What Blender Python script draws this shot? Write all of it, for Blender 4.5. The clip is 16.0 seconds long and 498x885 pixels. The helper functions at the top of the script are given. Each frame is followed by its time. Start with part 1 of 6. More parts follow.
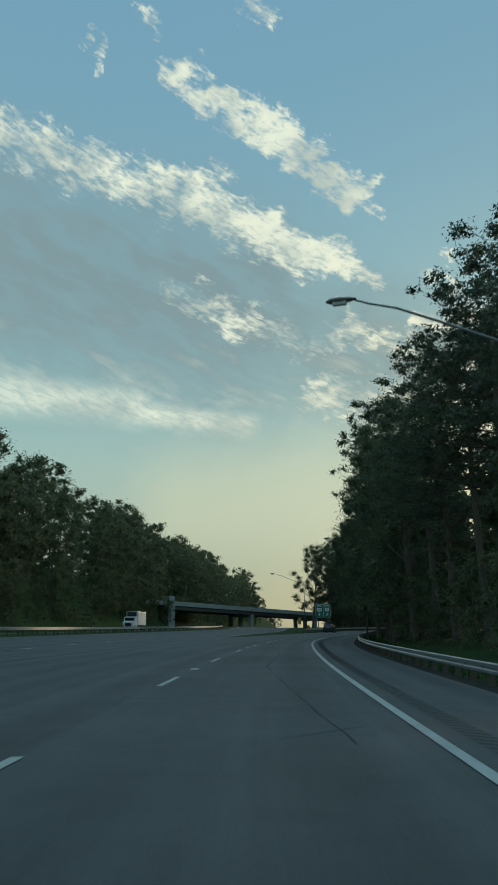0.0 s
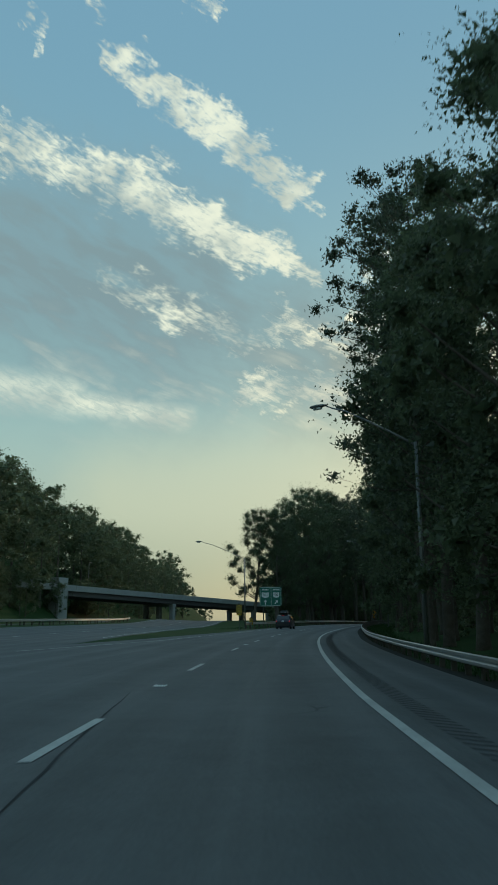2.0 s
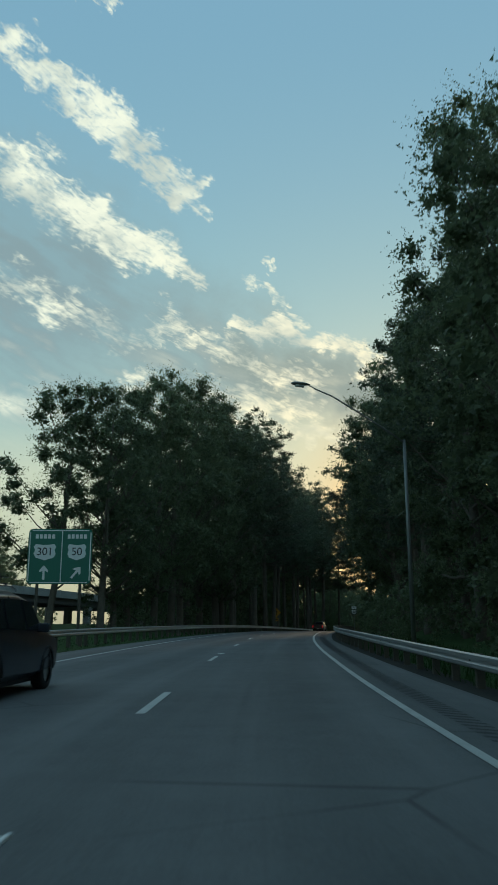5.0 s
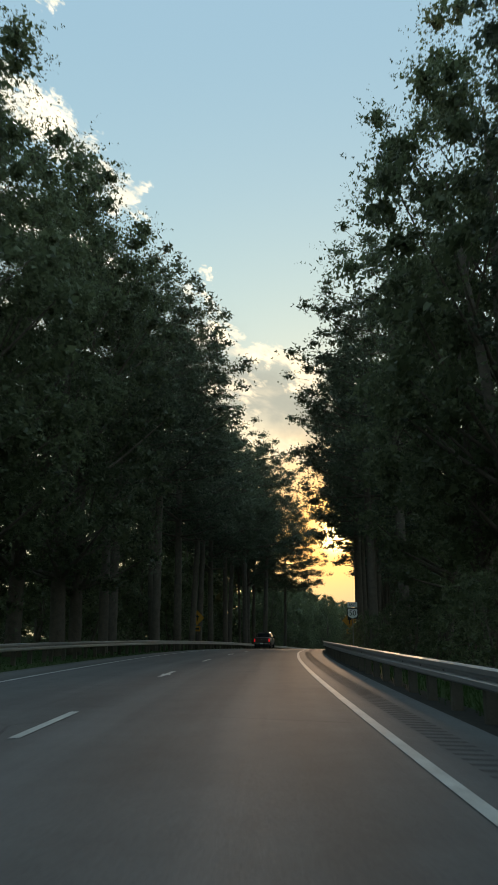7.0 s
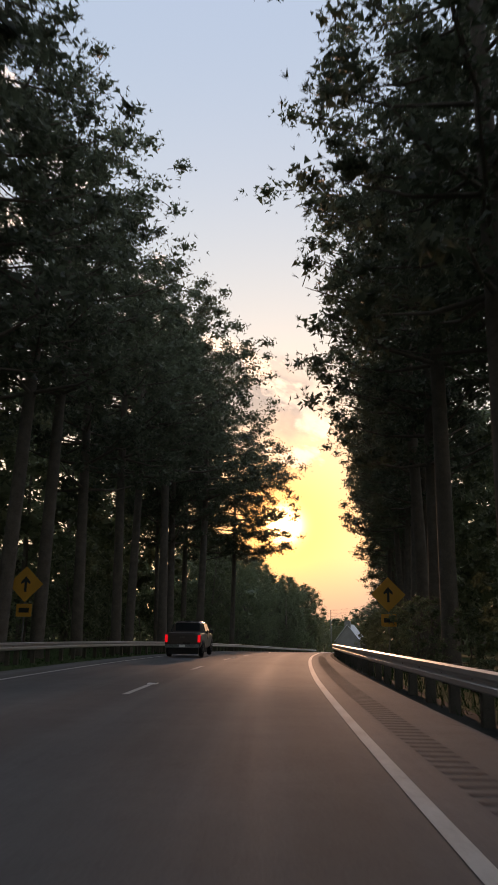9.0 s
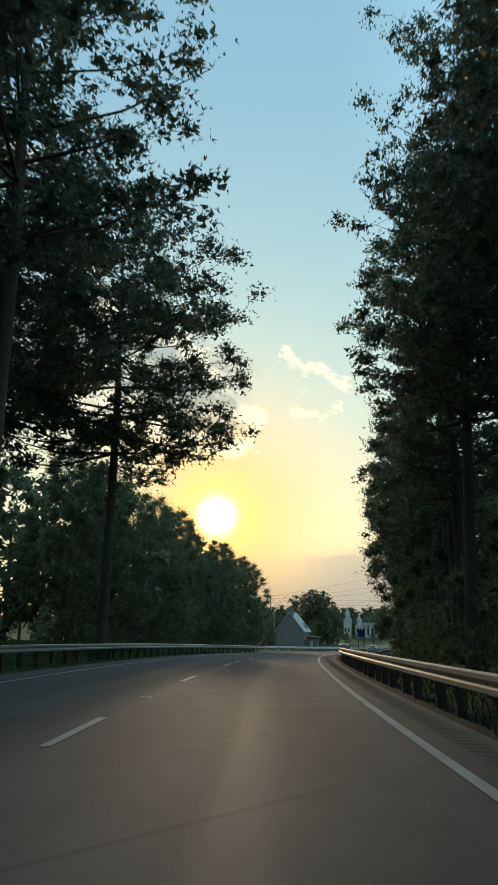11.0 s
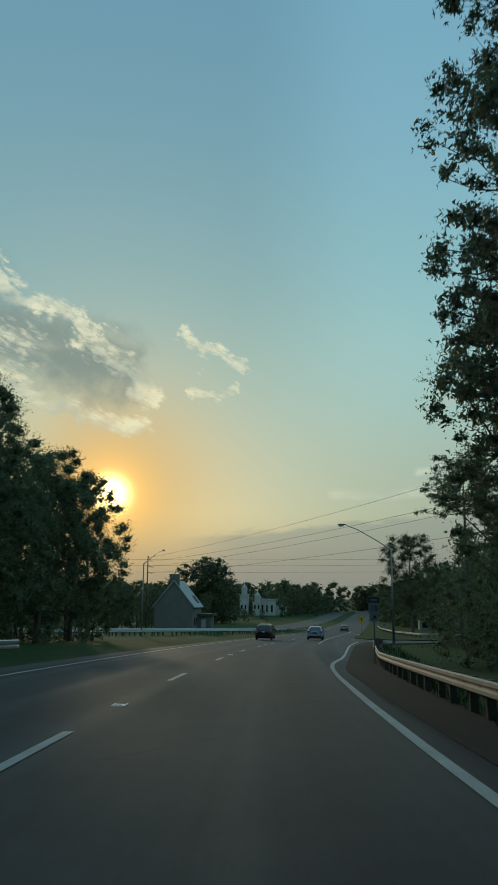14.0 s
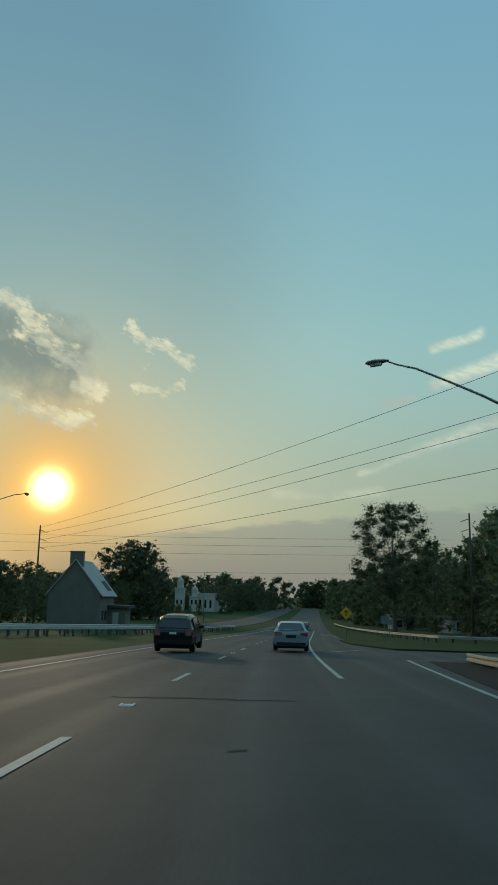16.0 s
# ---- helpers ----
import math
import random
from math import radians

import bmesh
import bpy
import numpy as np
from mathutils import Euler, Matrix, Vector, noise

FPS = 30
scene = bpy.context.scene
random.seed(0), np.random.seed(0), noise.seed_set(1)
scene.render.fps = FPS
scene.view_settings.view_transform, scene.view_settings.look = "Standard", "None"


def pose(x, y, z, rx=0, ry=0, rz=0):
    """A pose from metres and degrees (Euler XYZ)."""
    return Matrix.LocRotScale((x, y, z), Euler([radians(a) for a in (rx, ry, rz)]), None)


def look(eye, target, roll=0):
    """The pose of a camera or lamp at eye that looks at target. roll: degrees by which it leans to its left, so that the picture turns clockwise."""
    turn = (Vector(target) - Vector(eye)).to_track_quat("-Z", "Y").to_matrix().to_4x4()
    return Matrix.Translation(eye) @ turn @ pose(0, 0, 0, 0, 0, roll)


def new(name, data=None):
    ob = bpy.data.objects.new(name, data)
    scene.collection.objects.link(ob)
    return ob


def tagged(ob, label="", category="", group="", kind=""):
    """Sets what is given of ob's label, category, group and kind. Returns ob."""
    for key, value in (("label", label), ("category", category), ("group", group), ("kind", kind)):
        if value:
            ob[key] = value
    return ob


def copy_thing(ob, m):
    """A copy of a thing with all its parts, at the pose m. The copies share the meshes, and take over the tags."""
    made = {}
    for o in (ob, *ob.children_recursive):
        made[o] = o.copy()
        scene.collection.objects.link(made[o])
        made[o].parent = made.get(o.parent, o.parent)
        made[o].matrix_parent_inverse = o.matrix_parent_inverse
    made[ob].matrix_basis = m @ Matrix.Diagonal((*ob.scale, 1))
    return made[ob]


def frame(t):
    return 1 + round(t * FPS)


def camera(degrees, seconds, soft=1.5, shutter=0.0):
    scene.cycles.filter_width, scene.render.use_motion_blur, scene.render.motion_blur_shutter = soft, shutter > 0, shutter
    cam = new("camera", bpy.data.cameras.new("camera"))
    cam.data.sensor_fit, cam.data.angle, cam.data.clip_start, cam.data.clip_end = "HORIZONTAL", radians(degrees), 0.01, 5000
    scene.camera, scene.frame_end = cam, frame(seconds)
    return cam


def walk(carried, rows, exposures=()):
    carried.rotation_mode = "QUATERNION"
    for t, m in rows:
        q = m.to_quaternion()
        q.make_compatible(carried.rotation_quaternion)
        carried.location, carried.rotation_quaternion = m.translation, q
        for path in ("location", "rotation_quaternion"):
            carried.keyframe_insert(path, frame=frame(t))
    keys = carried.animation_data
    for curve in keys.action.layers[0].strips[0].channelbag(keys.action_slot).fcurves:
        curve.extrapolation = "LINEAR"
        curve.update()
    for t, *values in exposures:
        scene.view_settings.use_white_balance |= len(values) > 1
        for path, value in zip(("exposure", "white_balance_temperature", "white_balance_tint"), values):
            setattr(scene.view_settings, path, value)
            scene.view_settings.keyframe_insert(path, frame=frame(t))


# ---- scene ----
cam = camera(35.93, 16.0, soft=1.6, shutter=0.12)
ROWS = [
    (0.0, 0.00, 0.00, 0.00, 103.80, 0.49, 3.41),
    (0.5, -0.52, 14.40, 0.08, 103.73, 0.30, 2.42),
    (1.0, -0.82, 28.74, 0.15, 103.61, 0.21, 1.32),
    (1.5, -0.85, 43.02, 0.21, 103.40, 0.32, -0.02),
    (2.0, -0.55, 57.21, 0.26, 103.25, 0.42, -1.52),
    (2.5, 0.09, 71.33, 0.31, 103.15, 0.38, -3.02),
    (3.0, 1.07, 85.35, 0.37, 103.09, 0.23, -4.54),
    (3.5, 2.39, 99.27, 0.43, 103.07, -0.01, -6.08),
    (4.0, 4.07, 113.09, 0.50, 103.06, -0.12, -7.74),
    (4.5, 6.14, 126.78, 0.58, 103.30, 0.04, -9.40),
    (5.0, 8.59, 140.33, 0.67, 103.41, 0.11, -10.96),
    (5.5, 11.39, 153.74, 0.77, 103.63, 0.14, -12.42),
    (6.0, 14.51, 167.01, 0.87, 103.85, 0.12, -13.78),
    (6.5, 17.93, 180.13, 0.97, 104.02, 0.05, -15.03),
    (7.0, 21.61, 193.10, 1.06, 104.08, -0.06, -16.17),
    (7.5, 25.52, 205.94, 1.12, 103.97, -0.21, -17.18),
    (8.0, 29.64, 218.63, 1.16, 103.85, -0.31, -18.18),
    (8.5, 33.95, 231.19, 1.16, 103.65, -0.43, -19.13),
    (9.0, 38.45, 243.60, 1.13, 103.45, -0.54, -20.18),
    (9.5, 43.16, 255.86, 1.05, 103.27, -0.63, -21.33),
    (10.0, 48.09, 267.95, 0.91, 103.11, -0.68, -22.56),
    (10.5, 53.26, 279.87, 0.74, 102.96, -0.68, -23.85),
    (11.0, 58.66, 291.60, 0.51, 102.78, -0.63, -25.18),
    (11.5, 64.31, 303.13, 0.23, 102.49, -0.50, -26.58),
    (12.0, 70.22, 314.46, -0.09, 102.19, -0.36, -28.02),
    (12.5, 76.36, 325.57, -0.45, 101.89, -0.28, -29.38),
    (13.0, 82.73, 336.47, -0.85, 101.70, -0.26, -30.65),
    (13.5, 89.30, 347.17, -1.28, 101.51, -0.30, -31.89),
    (14.0, 96.07, 357.66, -1.74, 101.36, -0.40, -33.07),
    (14.5, 103.00, 367.95, -2.22, 101.28, -0.58, -34.19),
    (15.0, 110.10, 378.04, -2.71, 101.20, -0.78, -35.31),
    (15.5, 117.35, 387.93, -3.20, 101.20, -0.96, -36.39),
    (16.0, 124.75, 397.63, -3.70, 101.26, -1.13, -37.44),
]
EXPOSURES = [(0.0, 0.15, 6700, 8), (4.5, 0.28, 6700, 9), (6.5, 0.65, 7300, 16), (7.0, 0.84, 8000, 23), (8.0, 0.95, 9000, 47), (8.7, 1.0, 9000, 52), (9.8, 0.9, 7900, 34), (11.0, 0.72, 7000, 13), (11.6, 0.58, 6750, 8), (12.5, 0.22, 6450, 2), (16.0, -0.12, 6600, 4)]
walk(cam, [(t, pose(x, y, z, rx, ry, rz)) for t, x, y, z, rx, ry, rz in ROWS], EXPOSURES)

# ---------------------------------------------------------------- sun and sky
SUN_AZ, SUN_EL = -22.7, 7.3          # azimuth counted from +Y towards -X, degrees


def direction(az, el):
    a, e = radians(az), radians(el)
    return Vector((-math.sin(a) * math.cos(e), math.cos(a) * math.cos(e), math.sin(e)))


SUN_DIR = direction(SUN_AZ, SUN_EL)


class Nodes:
    """Short hand for node trees."""

    def __init__(self, tree):
        self.tree = tree
        tree.nodes.clear()

    def add(self, kind, **values):
        node = self.tree.nodes.new(kind)
        for key, value in values.items():
            setattr(node, key, value)
        return node

    def link(self, value, socket):
        if isinstance(value, bpy.types.NodeSocket):
            self.tree.links.new(value, socket)
        else:
            socket.default_value = value

    def math(self, op, a, b=0.0, c=0.0, clamp=False):
        node = self.add("ShaderNodeMath", operation=op, use_clamp=clamp)
        for v, s in zip((a, b, c), node.inputs):
            self.link(v, s)
        return node.outputs[0]

    def vec(self, op, a, b=(0, 0, 0)):
        node = self.add("ShaderNodeVectorMath", operation=op)
        self.link(a, node.inputs[0])
        self.link(b, node.inputs[1])
        return node.outputs["Value"] if op in ("DOT_PRODUCT", "LENGTH", "DISTANCE") else node.outputs[0]

    def mix(self, fac, a, b, mode="MIX"):
        node = self.add("ShaderNodeMix", data_type="RGBA", blend_type=mode)
        self.link(fac, node.inputs[0])
        self.link(a, node.inputs[6])
        self.link(b, node.inputs[7])
        return node.outputs[2]

    def noise(self, coord, scale, detail=4.0, rough=0.55, distortion=0.0):
        node = self.add("ShaderNodeTexNoise")
        if coord is not None:
            self.link(coord, node.inputs["Vector"])
        for key, v in (("Scale", scale), ("Detail", detail), ("Roughness", rough), ("Distortion", distortion)):
            node.inputs[key].default_value = v
        return node.outputs[0]

    def step(self, value, low, high):
        node = self.add("ShaderNodeMapRange", interpolation_type="SMOOTHSTEP")
        for v, s in zip((value, low, high), node.inputs):
            self.link(v, s)
        return node.outputs[0]


def make_world():
    world = bpy.data.worlds.new("sky")
    scene.world = world
    world.use_nodes = True
    n = Nodes(world.node_tree)
    sky = n.add("ShaderNodeTexSky", sky_type="NISHITA", sun_disc=False, sun_elevation=radians(SUN_EL), sun_rotation=radians(-SUN_AZ),
                altitude=50.0, air_density=1.0, dust_density=1.6, ozone_density=1.6)
    way = n.add("ShaderNodeTexCoord").outputs["Generated"]
    sep = n.add("ShaderNodeSeparateXYZ")
    n.link(way, sep.inputs[0])
    x, y, z = sep.outputs
    deg = 57.29578
    az = n.math("MULTIPLY", n.math("ARCTAN2", n.math("MULTIPLY", x, -1.0), y), deg)
    el = n.math("MULTIPLY", n.math("ARCSINE", z), deg)
    grid = n.add("ShaderNodeCombineXYZ")
    n.link(az, grid.inputs[0])
    n.link(el, grid.inputs[1])
    grid = grid.outputs[0]
    # ragged edges: the place is shifted by a fine noise before it is compared with the streaks
    warp = n.add("ShaderNodeTexNoise")
    n.link(grid, warp.inputs["Vector"])
    warp.inputs["Scale"].default_value, warp.inputs["Detail"].default_value, warp.inputs["Roughness"].default_value = 0.35, 5.0, 0.6
    shifted = n.vec("ADD", grid, n.vec("MULTIPLY", n.vec("SUBTRACT", warp.outputs["Color"], (0.5, 0.5, 0.5)), (6.5, 4.6, 0)))
    # bright cloud streaks: azimuth, elevation of both ends, half width, strength
    streaks = [
        (10.0, 39.2, 1.2, 35.9, 1.2, 1.0), (1.2, 35.9, -5.8, 31.5, 1.5, 1.0), (-6.7, 30.3, -7.2, 29.9, 0.5, 0.7),
        (23.0, 34.3, 8.3, 31.2, 1.8, 0.8), (8.3, 31.2, -2.3, 27.4, 1.7, 1.0), (-2.3, 27.4, -6.4, 25.2, 1.0, 0.9),
        (9.0, 24.6, -2.5, 20.6, 1.5, 0.65), (-4.2, 21.9, -16.0, 17.5, 1.5, 0.65),
        (-2.0, 17.4, -16.0, 15.6, 1.6, 0.75), (-11.5, 25.2, -15.8, 21.7, 0.6, 0.6), (-0.4, 36.3, -3.8, 33.4, 0.4, 0.4),
        (-10.0, 22.6, -18.7, 20.2, 0.9, 1.0), (-18.7, 20.2, -25.6, 14.8, 1.1, 1.0), (-9.0, 15.1, -24.8, 12.3, 0.8, 0.9),
    ]
    puffs = [
        (-27.8, 18.8, -32.6, 17.0, 0.7, 0.9), (-28.4, 15.4, -32.2, 15.3, 0.45, 0.85), (16.4, 41.0, 16.3, 39.0, 0.7, 0.6), (12.5, 43.2, 10.8, 42.2, 0.8, 0.6),
        (2.8, 43.0, 0.8, 42.2, 0.7, 0.7), (5.9, 33.2, 5.0, 32.6, 0.7, 0.5), (-12.4, 26.8, -13.6, 26.3, 0.3, 0.7),
    ]
    veil = [(24.0, 26.0, 4.0, 23.0, 7.5, 1.2), (4.0, 23.5, -10.0, 18.5, 5.0, 1.0), (-12.0, 18.6, -22.0, 17.0, 2.2, 0.95),
            (26.0, 30.0, 10.0, 28.0, 4.0, 0.9)]

    # smooth lens-shaped clouds
    lenses = [(24.0, 16.9, 12.0, 16.2, 1.3, 0.75), (12.0, 16.0, 3.5, 15.0, 0.8, 0.85), (-51.3, 15.4, -56.5, 17.0, 0.50, 1.0), (-47.4, 14.1, -49.8, 14.5, 0.28, 0.95), (-51.2, 17.9, -54.6, 18.8, 0.36, 0.95), (-45.5, 9.0, -49.5, 10.6, 0.26, 0.6),
              (-49.5, 10.6, -56.0, 12.6, 0.45, 0.75), (-39.0, 7.4, -47.0, 7.7, 0.35, 0.35)]
    gentle = n.vec("ADD", grid, n.vec("MULTIPLY", n.vec("SUBTRACT", warp.outputs["Color"], (0.5, 0.5, 0.5)), (2.0, 0.9, 0)))

    def streak(a0, e0, a1, e1, width, strength, place=None):
        ax, ay = a1 - a0, e1 - e0
        rel = n.vec("SUBTRACT", shifted if place is None else place, (a0, e0, 0.0))
        k = n.math("DIVIDE", n.vec("DOT_PRODUCT", rel, (ax, ay, 0.0)), ax * ax + ay * ay, clamp=True)
        near = n.add("ShaderNodeVectorMath", operation="SCALE")
        near.inputs[0].default_value = (ax, ay, 0.0)
        n.link(k, near.inputs["Scale"])
        off = n.vec("DISTANCE", rel, near.outputs[0])
        return n.math("MULTIPLY", n.step(off, width * 1.7, width * 0.1), strength)

    def joined(parts, place=None):
        total = None
        for p in parts:
            s = streak(*p, place)
            total = s if total is None else n.math("MAXIMUM", total, s)
        return total

    stretch = n.vec("MULTIPLY", grid, (0.6, 1.0, 1.0))
    fine = n.noise(stretch, 0.8, 9.0, 0.62, 0.15)
    broad = n.noise(stretch, 0.26, 4.0, 0.55, 0.1)
    body = joined(streaks + puffs)
    slant = n.add("ShaderNodeCombineXYZ")
    n.link(n.math("ADD", n.math("MULTIPLY", az, 0.5), n.math("MULTIPLY", el, 0.35)), slant.inputs[0])
    n.link(n.math("SUBTRACT", n.math("MULTIPLY", el, 1.7), n.math("MULTIPLY", az, 0.75)), slant.inputs[1])
    lace = n.noise(slant.outputs[0], 1.5, 7.0, 0.62, 0.6)
    rough = n.math("ADD", n.math("MULTIPLY", n.math("SUBTRACT", fine, 0.5), 1.7), n.math("MULTIPLY", n.math("SUBTRACT", broad, 0.5), 1.0))
    rough = n.math("ADD", rough, n.math("MULTIPLY", n.math("SUBTRACT", lace, 0.5), 2.4))
    cloud = n.step(n.math("ADD", n.math("MULTIPLY", body, 1.15), n.math("MULTIPLY", rough, n.step(body, 0.0, 0.35))), 0.28, 1.3)
    # thin drawn-out wisps over the grey veil, lying along the rows of cloud
    turned = n.add("ShaderNodeCombineXYZ")
    n.link(n.math("ADD", n.math("MULTIPLY", az, 0.17), n.math("MULTIPLY", el, 0.08)), turned.inputs[0])
    n.link(n.math("SUBTRACT", n.math("MULTIPLY", el, 0.55), n.math("MULTIPLY", az, 0.22)), turned.inputs[1])
    wisp = n.noise(turned.outputs[0], 1.0, 5.0, 0.55, 0.25)
    veiled = joined(veil)
    grey = n.math("MULTIPLY", veiled, n.step(broad, 0.0, 0.42))
    thin = n.math("MULTIPLY", n.math("MULTIPLY", n.step(wisp, 0.46, 0.74), n.step(veiled, 0.0, 0.5)), n.step(el, 25.0, 14.0))
    cloud = n.math("MAXIMUM", cloud, n.math("MULTIPLY", thin, 0.55))
    cloud = n.math("MAXIMUM", cloud, n.math("MULTIPLY", joined(lenses, gentle), n.math("ADD", 0.55, n.math("MULTIPLY", n.step(lace, 0.36, 0.6), 0.45))))
    towards = n.vec("DOT_PRODUCT", way, tuple(SUN_DIR))
    # warmth round the sun
    forward = n.math("MAXIMUM", towards, 0.0)
    wide = n.math("POWER", forward, 20.0)
    close = n.math("POWER", forward, 120.0)
    tight = n.math("POWER", forward, 7000.0)
    ramp = n.add("ShaderNodeValToRGB")
    ramp.color_ramp.interpolation = "B_SPLINE"
    while len(ramp.color_ramp.elements) < len(GRADIENT):
        ramp.color_ramp.elements.new(0.5)
    for e, (height, colour) in zip(ramp.color_ramp.elements, GRADIENT):
        e.position, e.color = height / 90.0, (*colour, 1)
    n.link(n.math("DIVIDE", el, 90.0), ramp.inputs[0])
    air = n.add("ShaderNodeVectorMath", operation="SCALE")
    n.link(ramp.outputs[0], air.inputs[0])
    air.inputs["Scale"].default_value = 10.0
    base = n.mix(0.12, air.outputs[0], sky.outputs[0])
    grey = n.math("MULTIPLY", grey, n.math("ADD", 0.6, n.math("MULTIPLY", n.step(wisp, 0.35, 0.65), 0.4)))
    base = n.mix(n.math("MULTIPLY", grey, 0.95, clamp=True), base, VEIL)
    # clearer, brighter air away from the sun's low bank
    clear = n.math("MULTIPLY", n.step(az, -31.0, -45.0), n.step(el, 6.0, 20.0))
    base = n.mix(n.math("MULTIPLY", clear, 0.24), base, n.mix(1.0, base, base, "ADD"))
    lit = n.mix(wide, CLOUD, CLOUD_WARM)
    lit = n.mix(n.step(broad, 0.6, 0.38), lit, n.mix(0.55, lit, VEIL))
    base = n.mix(n.math("MULTIPLY", wide, 0.2), base, GLOW_WIDE)
    base = n.mix(n.math("MULTIPLY", close, 0.8), base, GLOW_NEAR)
    base = n.mix(n.math("MULTIPLY", n.math("MULTIPLY", grey, wide), 0.5), base, VEIL_WARM)
    base = n.mix(n.math("MULTIPLY", joined([(-11.0, 18.9, -21.5, 16.4, 2.3, 1.0)]), 0.72), base, VEIL_WARM)
    base = n.mix(n.math("MULTIPLY", cloud, n.math("ADD", 0.6, n.math("MULTIPLY", fine, 0.6), clamp=True)), base, lit)
    # a pale cream break in the veil above the wood
    base = n.mix(n.math("MULTIPLY", joined([(8.0, 9.4, -14.0, 11.8, 3.8, 1.0)], gentle), 0.30), base, BREAK)
    # grey-mauve haze along the horizon under the sun
    low = n.math("MULTIPLY", n.step(el, 6.5, 0.5), n.step(az, -12.0, -27.0))
    base = n.mix(n.math("MULTIPLY", low, 0.85), base, HAZE)
    # a long flat bank of cloud whose top edge rises away from the sun
    edge = n.math("ADD", n.math("MULTIPLY", n.math("ADD", az, 28.0), -0.085), n.math("ADD", 4.3, n.math("MULTIPLY", n.math("SUBTRACT", n.noise(n.vec("MULTIPLY", grid, (0.5, 2.0, 1)), 0.7, 4.0), 0.5), 1.6)))
    bank = n.math("MULTIPLY", n.step(n.math("SUBTRACT", edge, el), -0.25, 0.35), n.step(az, -26.5, -33.0))
    base = n.mix(n.math("MULTIPLY", bank, 0.5), base, BANK)
    base = n.mix(n.math("POWER", forward, 900.0), base, n.mix(1.0, base, GLOW_MID, "ADD"))
    glow = n.mix(1.0, base, n.mix(tight, (0, 0, 0, 1), GLOW_SUN), "ADD")
    back = n.add("ShaderNodeBackground")
    n.link(glow, back.inputs[0])
    back.inputs[1].default_value = 0.1
    out = n.add("ShaderNodeOutputWorld")
    n.link(back.outputs[0], out.inputs[0])


GRADIENT = [(0, (0.24, 0.31, 0.25)), (4, (0.30, 0.385, 0.305)), (8, (0.36, 0.455, 0.38)), (14, (0.29, 0.48, 0.47)), (22, (0.22, 0.43, 0.48)), (32, (0.19, 0.38, 0.49)), (45, (0.15, 0.33, 0.47)), (65, (0.21, 0.40, 0.55)), (90, (0.25, 0.43, 0.58))]
VEIL = (1.95, 2.95, 3.3, 1)
VEIL_WARM = (2.3, 2.9, 2.7, 1)
CLOUD = (7.4, 8.0, 6.7, 1)
CLOUD_WARM = (9.2, 8.2, 5.4, 1)
BREAK = (6.6, 6.6, 4.3, 1)
BANK = (2.45, 2.8, 2.8, 1)
HAZE = (3.1, 2.65, 2.05, 1)
GLOW_WIDE = (6.2, 5.2, 2.6, 1)
GLOW_NEAR = (7.6, 4.2, 0.95, 1)
GLOW_MID = (6.0, 2.6, 0.2, 1)
GLOW_SUN = (70.0, 56.0, 26.0, 1)
make_world()
sun = new("sun", bpy.data.lights.new("sun", "SUN"))
sun.data.energy, sun.data.angle, sun.data.color = 0.45, radians(1.5), (1.0, 0.76, 0.50)
sun.matrix_world = look((0, 0, 60), Vector((0, 0, 60)) - SUN_DIR)

# ---------------------------------------------------------------- materials


def material(name, base, rough=0.8, metal=0.0, spread=0.35, scale=3.0, fine=40.0, bump=0.0, spec=0.5, random_value=0.0, island=0.0, coat=0.0, through_light=0.0):
    """A surface with two scales of variation in colour, optional relief, and per-object or per-island change."""
    m = bpy.data.materials.new(name)
    m.use_nodes = True
    n = Nodes(m.node_tree)
    place = n.add("ShaderNodeNewGeometry").outputs["Position"]
    a, b = n.noise(place, scale, 4.0), n.noise(place, fine, 3.0)
    value = n.math("ADD", n.math("MULTIPLY", n.math("SUBTRACT", a, 0.5), spread * 2.2), n.math("MULTIPLY", n.math("SUBTRACT", b, 0.5), spread * 1.6))
    value = n.math("ADD", value, 1.0)
    if random_value:
        r = n.add("ShaderNodeObjectInfo").outputs["Random"]
        value = n.math("ADD", value, n.math("MULTIPLY", n.math("SUBTRACT", r, 0.5), random_value))
    if island:
        r = n.add("ShaderNodeNewGeometry").outputs["Random Per Island"]
        value = n.math("ADD", value, n.math("MULTIPLY", n.math("SUBTRACT", r, 0.5), island))
    shade = n.add("ShaderNodeVectorMath", operation="SCALE")
    shade.inputs[0].default_value = base
    n.link(n.math("MAXIMUM", value, 0.1), shade.inputs["Scale"])
    bsdf = n.add("ShaderNodeBsdfPrincipled")
    n.link(shade.outputs[0], bsdf.inputs["Base Color"])
    n.link(n.math("ADD", n.math("MULTIPLY", n.math("SUBTRACT", a, 0.5), 0.25), rough, clamp=True), bsdf.inputs["Roughness"])
    bsdf.inputs["Metallic"].default_value = metal
    bsdf.inputs["Specular IOR Level"].default_value = spec
    bsdf.inputs["Coat Weight"].default_value = coat
    if bump:
        bm_ = n.add("ShaderNodeBump")
        bm_.inputs["Strength"].default_value, bm_.inputs["Distance"].default_value = bump, 0.01
        n.link(b, bm_.inputs["Height"])
        n.link(bm_.outputs[0], bsdf.inputs["Normal"])
    surface = bsdf.outputs[0]
    if through_light:
        tr = n.add("ShaderNodeBsdfTranslucent")
        n.link(shade.outputs[0], tr.inputs[0])
        mix = n.add("ShaderNodeMixShader")
        mix.inputs[0].default_value = through_light
        n.link(surface, mix.inputs[1])
        n.link(tr.outputs[0], mix.inputs[2])
        surface = mix.outputs[0]
    out = n.add("ShaderNodeOutputMaterial")
    n.link(surface, out.inputs[0])
    return m


